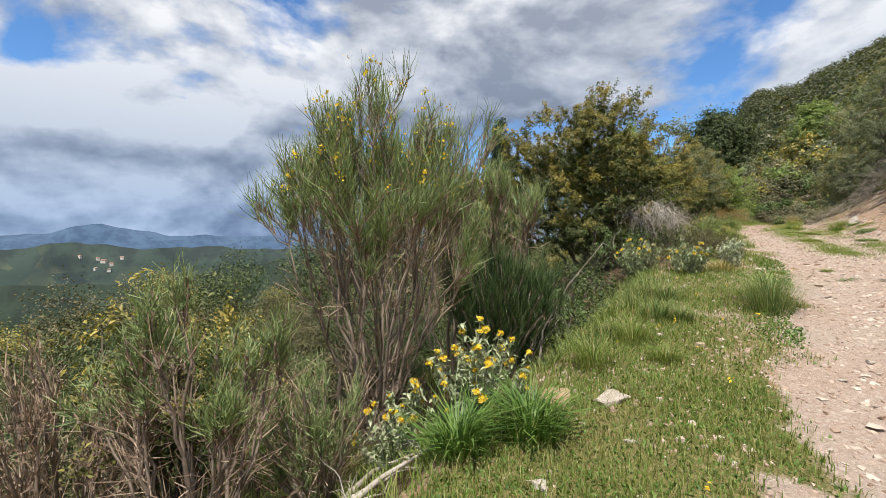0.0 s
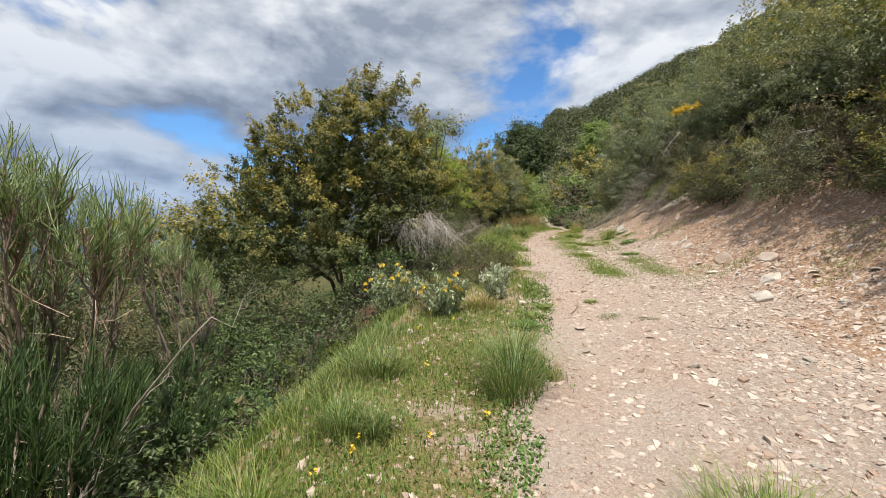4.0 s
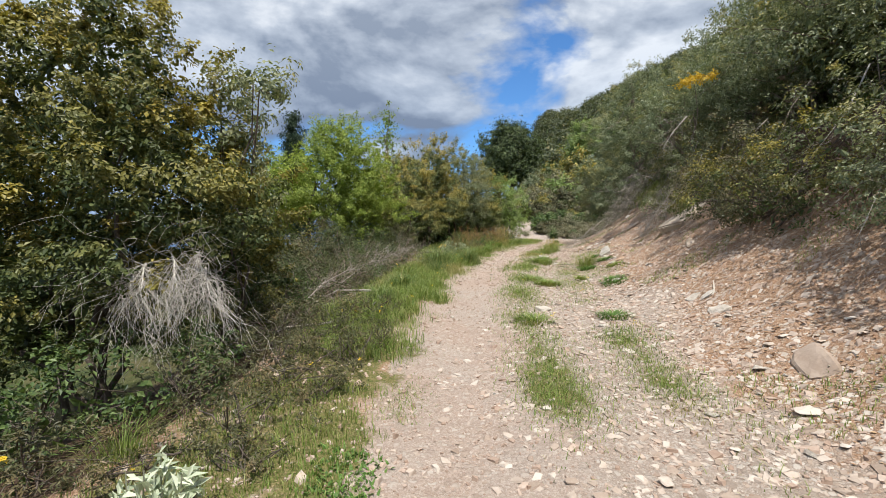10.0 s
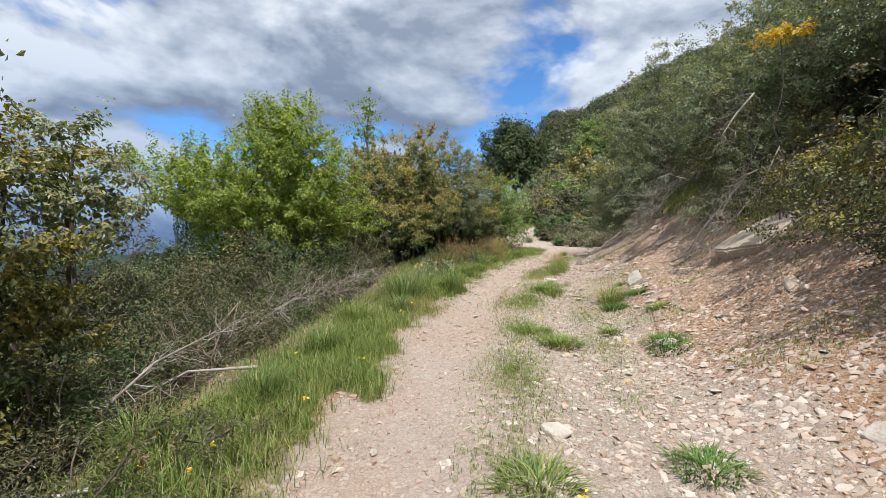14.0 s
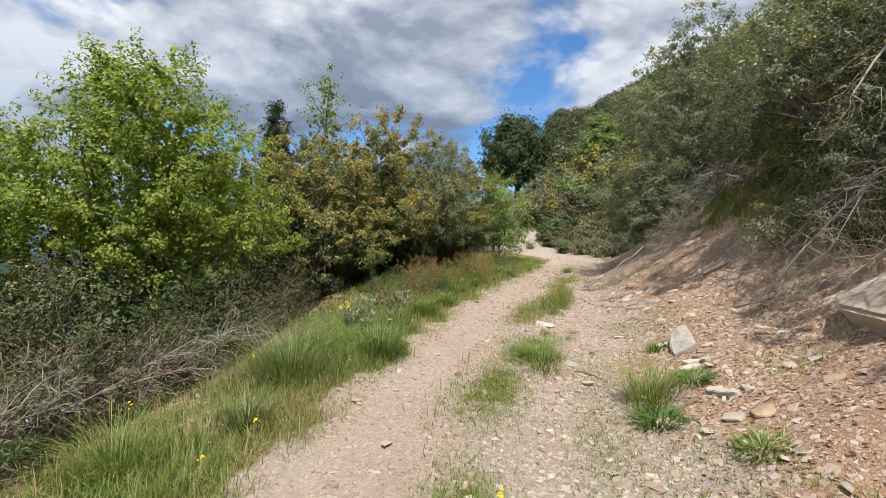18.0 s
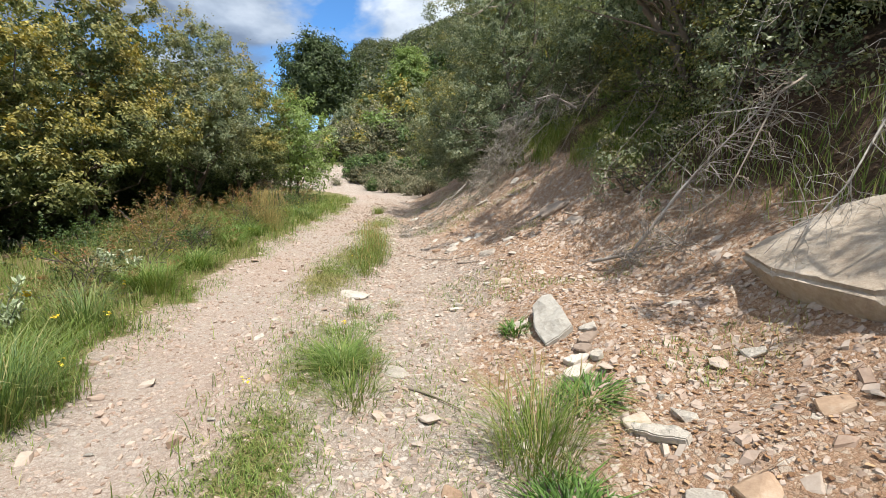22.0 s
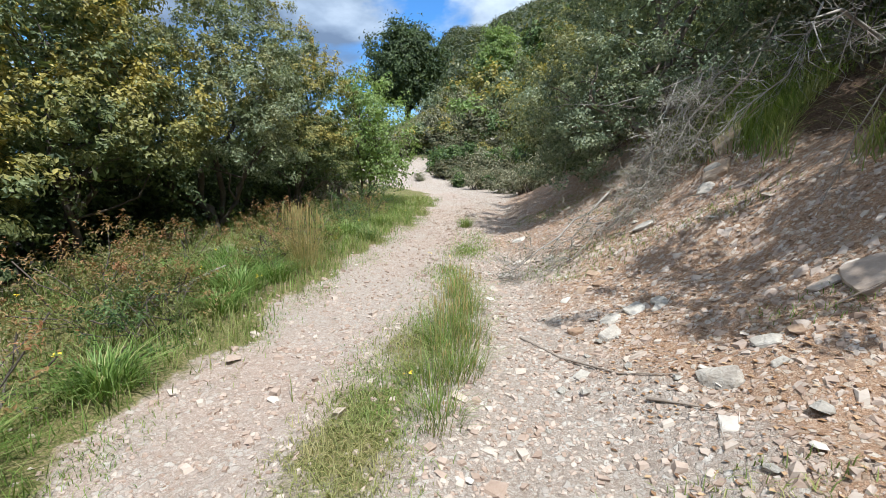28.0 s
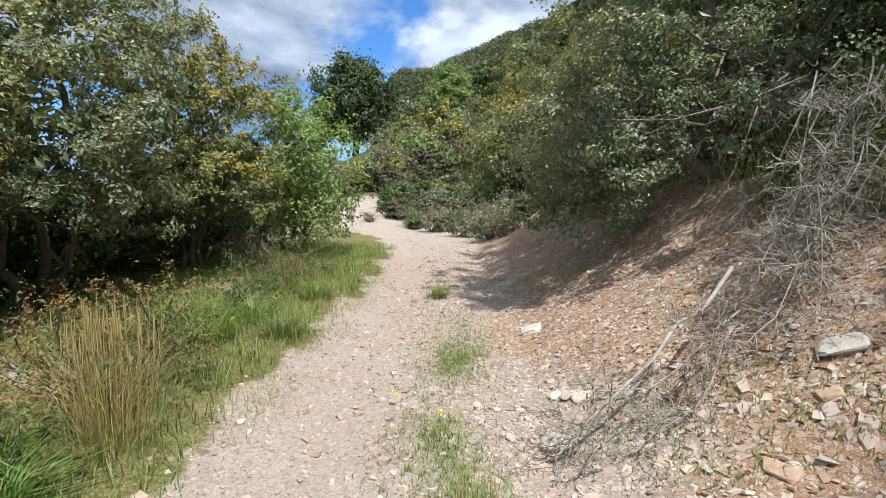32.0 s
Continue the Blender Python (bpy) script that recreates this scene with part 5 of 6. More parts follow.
for k, (tx, ty, h, w, n) in enumerate([(.2, 19.75, .2, .42, 220), (.08, 20.05, .24, .4, 220), (.28, 20.2, .16, .34, 150), (.1, 20.45, .2, .36, 170), (-.02, 20.8, .14, .34, 150), (.2, 20.95, .1, .3, 110), (.1, 21.3, .12, .34, 130), (.38, 21.2, .08, .3, 100), (.42, 21.6, .07, .3, 100)]):
    tuft(tx, ty, h, w, n, (GRASS, LUSH)[k % 2], 720 + k, "low grass tuft on the crown of the track", ears=(4, 0)[k % 2], lean=1.05)
tuft(.05, 29.45, .26, .35, 260, GRASS, 12, "small grass tuft on the crown of the track")
tuft(-1.8, 25.6, .6, .46, 170, STRAW, 13, "tall straw-coloured grass at the track edge", ears=60, lean=.6)
tuft(-2.0, 26.0, .58, .46, 140, STRAW, 14, "straw-coloured grass in the verge", ears=45, lean=.6)
tuft(-.9, 9.0, .22, .5, 300, STRAW, 15, "dry tan grass at the verge", lean=.8)
tuft(-1.9, 10.2, .3, .4, 200, GRASS, 16, "grass tuft below the verge")
for k, (bx, by, w, h, red) in enumerate([(-2.35, 23.85, .42, .38, 1), (-2.75, 23.55, .48, .42, 1), (-2.6, 24.2, .36, .36, 1), (-2.2, 23.3, .3, .28, 0), (-2.3, 25.95, .34, .42, 1), (-2.05, 26.35, .36, .46, 1), (-2.15, 25.35, .3, .36, 1), (-2.6, 26.2, .36, .36, 1), (-2.3, 26.75, .36, .4, 1), (-3.0, 25.2, .4, .34, 1), (-2.45, 22.5, .38, .32, 1), (-2.85, 22.2, .42, .36, 0), (-2.5, 21.6, .36, .3, 1), (-2.3, 28.6, .45, .4, 0), (-2.3, 31.0, .5, .45, 0), (-3.2, 24.3, .4, .36, 1), (-2.1, 29.7, .4, .36, 1)]):
    bush("dock_clump", bx, by, [(0, 0, hz(bx, by) + h * .55, w, w, h * 1.05)], (BRAMBLE, RUST)[red], ("green leafy weed clump in the verge", "rusty red-tipped weed clump in the verge")[red], 80 + k, size=.03, slim=.4, per_m2=46, leaves=36, spread_r=.085, trunks=4, twigs=16, trunk_r=.006, sprigs=1.4, group="rusty weeds in the verge")
for k, (tx, ty, h, w) in enumerate([(-2.1, 24.6, .3, .5), (-2.5, 24.9, .3, .5), (-2.9, 24.7, .34, .6), (-2.35, 25.3, .34, .6), (-2.75, 25.6, .36, .6), (-1.95, 25.1, .26, .4), (-2.0, 22.8, .26, .45), (-2.0, 24.1, .22, .4), (-2.2, 27.4, .32, .6), (-2.6, 27.8, .34, .6), (-2.0, 28.1, .28, .5), (-2.2, 22.0, .28, .5)]):
    tuft(tx, ty, h, w, 360, LUSH, 740 + k, "lush bright green grass clump in the verge", lean=1.1, width=.009)
for k, (gx1, gy1, w, h, n) in enumerate([(.15, 17.0, .5, .1, 260), (1.6, 16.7, .5, .1, 260), (.45, 13.75, .55, .1, 300), (1.43, 14.2, .5, .09, 260), (.45, 16.6, .6, .12, 420), (1.2, 18.7, .45, .12, 260), (1.75, 18.05, .4, .09, 200), (1.62, 16.45, .5, .08, 260), (1.05, 17.2, .3, .1, 140), (1.6, 19.4, .45, .1, 260), (.05, 20.2, .4, .16, 300), (1.45, 20.5, .25, .1, 120), (.5, 9.7, .2, .05, 120), (1.15, 8.9, .28, .03, 90), (-.12, 9.25, .3, .05, 200), (-.25, 8.35, .4, .07, 300), (-.2, 8.8, .35, .06, 240), (.72, 9.05, .34, .035, 120)]):
    tuft(gx1, gy1, h, w, n, (GRASS, CLOVER)[k % 2], 400 + k, "low green weed patch among the stones", lean=1.4, width=.012, name="weed_patch", group="weed patches on the track")

for k, pts in enumerate([[(-2.2, 4.6, .0), (-2.2, 4.75, .4), (-2.0, 4.95, .75), (-1.75, 5.1, .95)], [(-2.6, 5.0, 0), (-2.7, 5.2, .6), (-2.9, 5.3, 1.1)], [(-1.9, 12.9, .1), (-2.3, 12.5, .2), (-2.7, 12.2, .15)], [(-2.2, 14.6, .1), (-2.6, 14.2, .25), (-3.0, 13.9, .2)]]):
    dead_branch("dead_limb", [over(x, y, z) for x, y, z in pts], .016, 620 + k, "pale bare bent branch among the scrub", twig=12, material=PALEBARK, twig_len=.35)

for k, (sx, sy, az) in enumerate([(-3.0, 15.3, .4), (-3.1, 16.1, 1.2), (-3.3, 16.9, -.3), (-3.4, 17.8, .8), (-3.5, 18.7, .2), (-2.7, 14.0, 1.0), (-3.9, 17.4, 2.0)]):
    dead_branch("dead_limb", [over(sx - .5 * math.cos(az), sy - .5 * math.sin(az), .25), over(sx, sy, .45), over(sx + .5 * math.cos(az), sy + .5 * math.sin(az), .5)], .016, 660 + k, "pale dry stick caught in the edge scrub", twig=22, material=PALEBARK, twig_len=.4)

# ---- bank side: trees, dead wood ----
for k, (cx, cy, top, r, mt) in enumerate([(6.9, 8.6, 6.8, 1.7, OCHRE), (6.5, 11.4, 6.8, 1.6, KERMES), (6.2, 14.4, 7.2, 1.7, OAK), (6.1, 17.4, 8.6, 1.9, OAK), (6.2, 20.4, 8.6, 1.9, DARK), (6.0, 23.2, 9.2, 1.8, DARK), (5.6, 26.0, 9.4, 1.8, DARK)]):
    g = hz(cx, cy)
    bush("holm_oak", cx, cy, [(0, 0, g + (top - g) * .5, r, r * 1.1, (top - g) * .42), (.4, .2, top - 1.2, r * .8, r * .9, 1.2), (-1.0, -.4, g + (top - g) * .32, r * .65, r * .85, (top - g) * .26)], mt, "evergreen oak growing on the bank above the track", 40 + k, "tree", group="oaks on the bank", trunk_r=.06, size=.06, leaves=90, per_m2=6, spread_r=.21, sprigs=1.0, twigs=90, bark=DEADWOOD)
bush("holm_oak", 4.5, 22.6, [(-1.3, .1, 5.7, .95, .9, .5), (-.6, -.2, 6.0, .8, .8, .6), (-.1, .3, 5.2, .6, .6, .6)], DARK, "small oak leaning out from the bank", 49, "tree", group="oaks on the bank", trunk_r=.06, twigs=60, size=.055, leaves=100, per_m2=8, spread_r=.19, bark=DEADWOOD)
bush("holm_oak", 3.5, 28.8, [(0, 0, 5.2, 1.6, 1.6, 1.7), (-1.4, -.1, 4.5, 1.15, 1.2, 1.1), (-.6, .2, 6.9, 1.4, 1.3, 1.2), (.2, .2, 8.3, 1.3, 1.3, 1.2), (-1.5, .6, 3.7, .8, .9, .7)], DARK, "dark oak leaning out over the track", 50, "tree", group="oaks on the bank", trunk_r=.09, twigs=110, size=.052, leaves=115, per_m2=8, spread_r=.19, bark=DEADWOOD)
bush("holm_oak", 4.2, 32.4, [(0, 0, 5.6, 1.9, 1.8, 2.0), (-1.1, -.3, 4.2, 1.2, 1.2, 1.3), (.1, .1, 8.0, 1.6, 1.6, 1.4)], OAK, "oak on the bank past the leaning tree", 51, "tree", group="oaks on the bank")
bush("flowering_broom", 3.5, 18.9, [(-.22, -.2, 5.7, .22, .22, .13), (.08, .0, 5.8, .2, .2, .1)], leaf_material("broom_bloom", [(0, (.5, .33, .02)), (1, (.75, .52, .04))], None), "broom head in deep yellow flower on the bank", 52, size=.05, per_m2=22, leaves=60, spread_r=.13, trunks=1, twigs=4, trunk_r=.015)
for k, (cx, cy, r, h) in enumerate([(5.1, 9.2, 1.0, .9), (5.0, 10.6, 1.0, .9), (4.6, 12.2, 1.0, .9), (4.2, 14.0, .9, .9), (3.7, 15.2, .9, .8), (3.7, 16.6, .9, .9), (4.2, 21.4, .8, .9), (4.2, 22.8, .9, .9), (4.2, 25.6, .8, .8), (3.35, 22.2, .55, .5), (3.55, 17.6, .7, .6), (3.6, 15.6, .7, .5), (4.2, 13.2, .8, .5), (4.9, 11.0, .8, .5), (3.3, 26.9, .5, .4)]):
    bush("bank_shrub", cx, cy, [(0, 0, hz(cx, cy) + h * .5, r, r, h)], (OAK, KERMES, HEATH)[k % 3], "low shrub overhanging the bank", 90 + k, size=.042, per_m2=14, leaves=60, spread_r=.17, trunks=3, twigs=24, trunk_r=.02, group="shrubs on the bank")

dead_branch("dead_limb", [(2.70, 20.95, 2.60), (2.82, 20.87, 2.81), (3.0, 20.84, 3.13), (3.15, 20.82, 3.35), (3.27, 20.7, 3.58), (3.5, 20.6, 3.9)], .017, 1, "grey dead limb fallen down the bank", twig=70, material=PALEBARK, twig_len=.55, droop=.5)
brush_heap([(.62, 25.6, 2.06), (.96, 25.64, 2.15), (1.6, 25.76, 2.46), (2.1, 25.94, 2.90), (2.52, 26.2, 3.45), (2.84, 26.34, 4.0), (3.2, 26.5, 4.5)], 2, "grey heap of dead branches tumbling down the bank")
dead_branch("dead_limb", [(3.2, 27.2, 4.6), (2.7, 27.3, 4.4), (2.2, 27.5, 4.28), (1.64, 28.05, 4.33), (1.35, 28.5, 4.1)], .011, 4, "bare pale branch sticking out of the oak", twig=12, material=PALEBARK, twig_len=.4)
dead_branch("dead_limb", [(2.7, 28.9, 4.5), (2.2, 29.2, 4.0), (1.97, 29.36, 3.42), (1.9, 29.4, 3.1)], .010, 33, "bare drooping branch under the oak", twig=14, material=PALEBARK, twig_len=.4, droop=.6)
dead_branch("dead_limb", [over(2.5, 21.4, .08), over(2.7, 21.0, .12), over(2.9, 20.6, .2)], .02, 5, "dry twiggy brush lying on the scree", twig=50, twig_len=.35, material=PALEBARK)
dead_branch("dead_limb", [(3.3, 22.6, 3.6), (3.0, 22.3, 3.3), (2.85, 22.0, 3.05)], .018, 6, "bare root hanging from the cut bank", twig=6, twig_len=.3, droop=1.2)
dead_branch("dead_limb", [(3.5, 20.2, 5.4), (3.2, 20.0, 5.0), (2.95, 19.9, 4.6)], .02, 24, "bare grey twigs in front of the oak", twig=16, material=PALEBARK, twig_len=.5)
dead_branch("dead_limb", [(3.4, 24.4, 4.4), (2.9, 24.1, 4.5), (2.5, 23.9, 4.35)], .02, 25, "bare grey branch in front of the oak", twig=16, material=PALEBARK, twig_len=.5)
for k, pts in enumerate([[(.68, 23.95), (.95, 23.6), (1.25, 23.2), (1.55, 23.0)], [(.26, 9.1), (.3, 9.3), (.36, 9.55)], [(1.72, 8.86), (1.82, 8.82), (1.95, 8.8)], [(.55, 19.9), (.7, 19.75), (.85, 19.55)], [(1.3, 22.85), (1.42, 22.8), (1.55, 22.66)]]):
    dead_branch("fallen_stick", [over(x, y, .015) for x, y in pts], .0125, 7 + k, "thin dead stick lying on the gravel", twig=1, twig_len=.12)
for k in range(18):
    g = np.random.default_rng(900 + k)
    by = 13.6 + k * .95 + g.uniform(-.3, .3)
    bx = float(along(SCREE_X, by)) + g.uniform(2.3, 2.9)
    run = g.uniform(.5, .9)
    dead_branch("dead_limb", [over(bx + .3, by + .1, g.uniform(.7, 1.3)), over(bx, by, g.uniform(.7, 1.1)), over(bx - run * .5, by + g.uniform(-.3, .3), g.uniform(.45, .8)), over(bx - run, by + g.uniform(-.4, .4), g.uniform(.2, .55))], .011, 950 + k, "bare grey twigs at the foot of the bank oaks", twig=34, material=(PALEBARK, DEADWOOD)[k % 2], twig_len=.5, droop=.2)
# dry hanging brush under the big oak bush
for k, (bx, by, bz) in enumerate([(-2.95, 11.15, 2.1), (-2.7, 11.05, 2.2), (-2.45, 11.15, 2.25), (-2.2, 11.25, 2.15), (-2.5, 11.45, 2.3)]):
    dead_branch("dead_brush", [(bx - .35, by + .35, bz - .05), (bx - .15, by + .15, bz + .08), (bx, by, bz + .05), (bx + .12, by - .12, bz - .12)], .013, 12 + k, "bleached dead twigs drooping from the oak bush", twig=44, material=BLEACHED, twig_len=.62, droop=.75)
dead_branch("dead_brush", [(-4.0, 31.6, 2.5), (-3.5, 31.2, 2.9), (-3.0, 30.9, 2.8), (-2.6, 30.7, 2.4)], .02, 16, "grey dry brush beneath the hedge", twig=70, twig_len=.6, droop=.6)
for k, (bx, by) in enumerate([(-3.4, 17.6), (-3.8, 16.0), (-3.2, 18.9), (-4.2, 14.2), (-3.6, 13.2)]):
    dead_branch("dead_brush", [over(bx - .6, by - .3, .2), over(bx - .1, by, .35), over(bx + .5, by + .3, .3)], .018, 17 + k, "dry grey sticks along the edge of the drop", twig=40, twig_len=.6, droop=.1)
# weathered logs in the near grass
for k, (a, b) in enumerate([((-2.44, 1.8), (-2.0, 2.6)), ((-2.6, 1.95), (-2.15, 2.65)), ((-2.3, 1.75), (-1.85, 2.45)), ((-3.1, 1.9), (-2.3, 2.0))]):
    m = ((a[0] + b[0]) / 2 - .05, (a[1] + b[1]) / 2)
    dead_branch("weathered_log", [over(*a, .05), over(*m, .1), over(*b, .08)], .03, 26 + k, "weathered split log lying in the grass", twig=3, material=PALEBARK, twig_len=.3)
dead_branch("weathered_log", [over(-2.54, 24.40, 0.05), over(-2.52, 24.54, 0.09), over(-2.46, 24.65, 0.13), over(-2.34, 24.80, 0.17)], .035, 31, "pale driftwood-like log in the verge grass", twig=1, material=PALEBARK, twig_len=.1)

# ---- rocks ----
LABELS = {"L": (ROCK, "pale grey limestone lump on the ground"), "O": (ORANGEROCK, "rusty orange sandstone piece on the ground"), "C": (CHIP, "dark flat slab of broken rock")}


def rocks(rows, seed):
    for k, (x, y, w, kind) in enumerate(rows):
        rock(x, y, w, LABELS[kind][0], seed + k, LABELS[kind][1], flat=.22 if kind == "C" else None)


rocks([(-1.06, 3.50, 0.34, "L"), (-1.42, 3.30, 0.36, "O"), (-1.05, 2.24, 0.16, "L"), (-0.78, 2.99, 0.11, "L"), (3.17, 11.42, 0.46, "C"), (2.79, 12.26, 0.59, "C"), (2.93, 10.57, 0.33, "L"), (2.68, 10.05, 0.42, "L"), (-0.42, 9.39, 0.15, "L"), (-1.52, 7.90, 0.14, "L"), (0.53, 14.38, 0.28, "L"), (2.92, 16.99, 0.37, "O"), (2.40, 14.45, 0.24, "L"), (2.53, 14.30, 0.26, "L"), (2.50, 13.73, 0.31, "L"), (1.61, 16.63, 0.30, "L"), (1.22, 17.13, 0.16, "L"), (0.52, 16.17, 0.12, "O"), (1.72, 19.09, 0.22, "O")], 100)
rocks([(0.71, 18.90, 0.14, "O"), (0.47, 19.61, 0.10, "L"), (2.54, 20.07, 0.18, "L"), (2.54, 19.29, 0.18, "L"), (2.41, 18.69, 0.19, "O"), (1.88, 18.48, 0.23, "O"), (1.72, 18.54, 0.19, "L"), (1.95, 19.06, 0.15, "O"), (2.77, 22.54, 0.27, "C"), (2.49, 23.32, 0.26, "C"), (2.65, 23.27, 0.27, "C"), (1.51, 20.58, 0.17, "C"), (-0.67, 20.73, 0.13, "L"), (-0.63, 21.11, 0.10, "L"), (1.20, 21.09, 0.11, "O"), (1.71, 22.89, 0.31, "L"), (2.03, 23.05, 0.24, "L"), (1.98, 22.84, 0.13, "L"), (1.81, 24.09, 0.17, "L")], 119)
rocks([(2.17, 23.02, 0.16, "O"), (1.57, 22.52, 0.18, "C"), (2.68, 23.16, 0.50, "C"), (2.81, 22.75, 0.24, "C"), (1.03, 23.32, 0.15, "L"), (0.02, 21.86, 0.38, "L"), (1.65, 21.71, 0.22, "O"), (1.63, 24.09, 0.24, "L"), (1.79, 23.99, 0.2, "L"), (1.36, 23.81, 0.26, "L"), (1.14, 23.97, 0.18, "O"), (1.42, 24.04, 0.23, "L"), (1.16, 24.62, 0.14, "L"), (1.32, 24.69, 0.19, "O"), (1.50, 24.74, 0.18, "O"), (0.49, 25.22, 0.13, "L"), (0.43, 24.90, 0.16, "C"), (2.75, 25.46, 0.29, "L"), (2.95, 25.67, 0.55, "O")], 138)
rock(3.25, 26.1, .5, ORANGEROCK, 906, "tan block of rock in the bank", flat=.5, sink=.3)
rock(2.9, 25.7, .3, ROCK, 907, "pale rock lodged in the bank", flat=.55, sink=.3)
rocks([(0.98, 27.75, 0.31, "L"), (0.67, 25.78, 0.29, "L"), (1.54, 25.14, 0.21, "O"), (2.15, 25.53, 0.30, "L"), (0.97, 26.22, 0.22, "O"), (1.23, 26.04, 0.17, "L"), (0.85, 26.33, 0.18, "L"), (1.91, 25.32, 0.15, "O")], 157)
rock(-2.6, 25.2, .42, ROCK, 900, "flat white stone half buried in the verge", flat=.3)
boulder(3.22, 19.2, 2.66, [(-.30, .8, .06), (-.45, .35, .02), (-.45, -.3, .03), (-.15, -.85, .12), (.35, -.85, .56), (.5, -.05, .72), (.2, .6, .42)], [(-.1, .6, -.3), (-.2, -.1, -.35), (.1, -.6, -.3), (.6, -.6, -.1), (.6, .3, -.1)], BOULDER, 9, "large tan boulder with a sloping top lodged in the bank")
slab(1.72, 20.38, .66, .27, .08, 1.33, -.1, GREYROCK, 902, "long pale grey slab leaning on the scree")
for k, (sx, sy, sl, sw, turn) in enumerate([(1.84, 19.98, .2, .12, .5), (1.76, 19.88, .17, .11, 1.9), (1.9, 20.1, .14, .09, 2.6), (1.68, 19.78, .18, .1, .1), (1.64, 19.66, .2, .13, .3), (1.8, 19.74, .13, .09, 1.1)]):
    slab(sx, sy, sl, sw, .035, turn, .12, (CHIP, CHIP, ROCK)[k % 3], 910 + k, "thin broken flagstone piece beside the long slab")
rock(.45, 20.12, .3, ROCK, 916, "pale stone half buried in the track", flat=.2, sink=.6)
slab(1.75, 18.95, .32, .1, .05, 2.2, .1, ROCK, 903, "narrow white slab among the stones")
rock(1.3, 55, 2.6, ROCK, 904, "white outcrop among the scrub ahead", sink=.1, name="boulder")
rock(-.5, 52, 1.6, ROCK, 905, "white outcrop among the scrub ahead", sink=.1, name="boulder")

# ---- loose stone, litter, turf ----
rng = np.random.default_rng(77)


def scatter(n, x0, x1, y0, y1, weight):
    """n places between those bounds, kept by weight (0 to 1)."""
    out = []
    while sum(len(o) for o in out) < n:
        x, y = rng.uniform(x0, x1, n * 2), rng.uniform(y0, y1, n * 2)
        u, ed, sc = x - along(TRACK_X, y), along(EDGE_X, y) - x, x - along(SCREE_X, y)
        keep = rng.random(n * 2) < weight(u, ed, sc, x, y)
        out.append(np.stack([x[keep], y[keep]], -1))
    p = np.concatenate(out)[:n]
    return p[:, 0], p[:, 1]


def bare(u, ed, sc, x, y):
    return np.clip(1 - 1.3 * grass_cover(u, ed, sc, x, y), .08, 1) * step(.6, 0, ed) * step(2.6, 2.0, sc)


x, y = scatter(52000, -3.5, 5.2, 1.5, 33, lambda u, ed, sc, x, y: bare(u, ed, sc, x, y) * np.clip(.6 + .35 * step(-.6, .4, sc) + .4 * step(1.2, 1.8, u) * step(18, 14, y) + .3 * step(16, 20, y), 0, 1))
chips("gravel", x, y, rng.lognormal(math.log(.0145), .45, len(x)), .5, rng, GRAVEL, "small pale stones strewn over the track and scree")
x, y = scatter(15000, -3.5, 6, 1, 34, lambda u, ed, sc, x, y: bare(u, ed, sc, x, y) * np.clip(.13 + .8 * np.exp(-((sc - .5) / 1.1) ** 2) + .6 * step(16, 20, y) * step(.9, 1.6, u), 0, 1))
chips("loose_stones", x, y, rng.lognormal(math.log(.031), .5, len(x)) * np.where(y > 17.5, .72, 1), .32, rng, GRAVEL, "broken limestone pieces along the track side")
x, y = scatter(7000, -.2, 6, 3, 20, lambda u, ed, sc, x, y: bare(u, ed, sc, x, y) * step(0, .6, u) * step(1.2, .4, sc) * (.35 + .65 * step(-1.6, 0, sc)) * step(19.5, 15.5, y))
chips("shale", x, y, rng.lognormal(math.log(.04), .4, len(x)), .17, rng, CHIP, "flat shaly rubble on the wide stony area")
x, y = scatter(1500, -1.8, 0, 3, 12.5, lambda u, ed, sc, x, y: step(.2, -.1, u) * step(.4, 0, ed))
chips("verge_stones", x, y, rng.lognormal(math.log(.026), .45, len(x)), .45, rng, GRAVEL, "pale stones in the verge turf")
x, y = scatter(17000, -2.2, 3.6, 18.5, 40, lambda u, ed, sc, x, y: bare(u, ed, sc, x, y) * (.25 + .75 * step(.5, 1.1, u)) * step(41, 30, y))
chips("gravel", x, y, rng.lognormal(math.log(.02), .5, len(x)), .4, rng, GRAVEL, "dense pale gravel on the upper track")
# leaf litter on the bank
x, y = scatter(17000, .5, 6, 8, 34, lambda u, ed, sc, x, y: step(-.2, .6, sc) * step(4.5, 3.2, sc))
LITTER = leaf_material("dead_leaf", [(0, (.12, .06, .03)), (.5, (.30, .165, .08)), (1, (.50, .34, .20))], None, sheen=.8, through=.1)
tagged(new("leaf_litter", leaf_mesh("leaf_litter", np.stack([x, y, height(x, y) + .008], -1), np.tile(np.array([[0, 0, 5.0]]), (len(x), 1)), .036, .6, rng, LITTER, droop=0, bend=.12)), "brown fallen leaves on the scree bank", "leaves", kind="stuff")


def turf(n, x0, x1, y0, y1, tall, lean, width, material, label, weight=None, name="grass"):
    x, y = scatter(n, x0, x1, y0, y1, weight or (lambda u, ed, sc, x, y: np.clip(grass_cover(u, ed, sc, x, y), 0, 1) ** 1.5))
    return tagged(new(name, blade_mesh(name, np.stack([x, y, height(x, y) - .005], -1), tall, lean, width, rng, material)), label, "grass", kind="stuff")


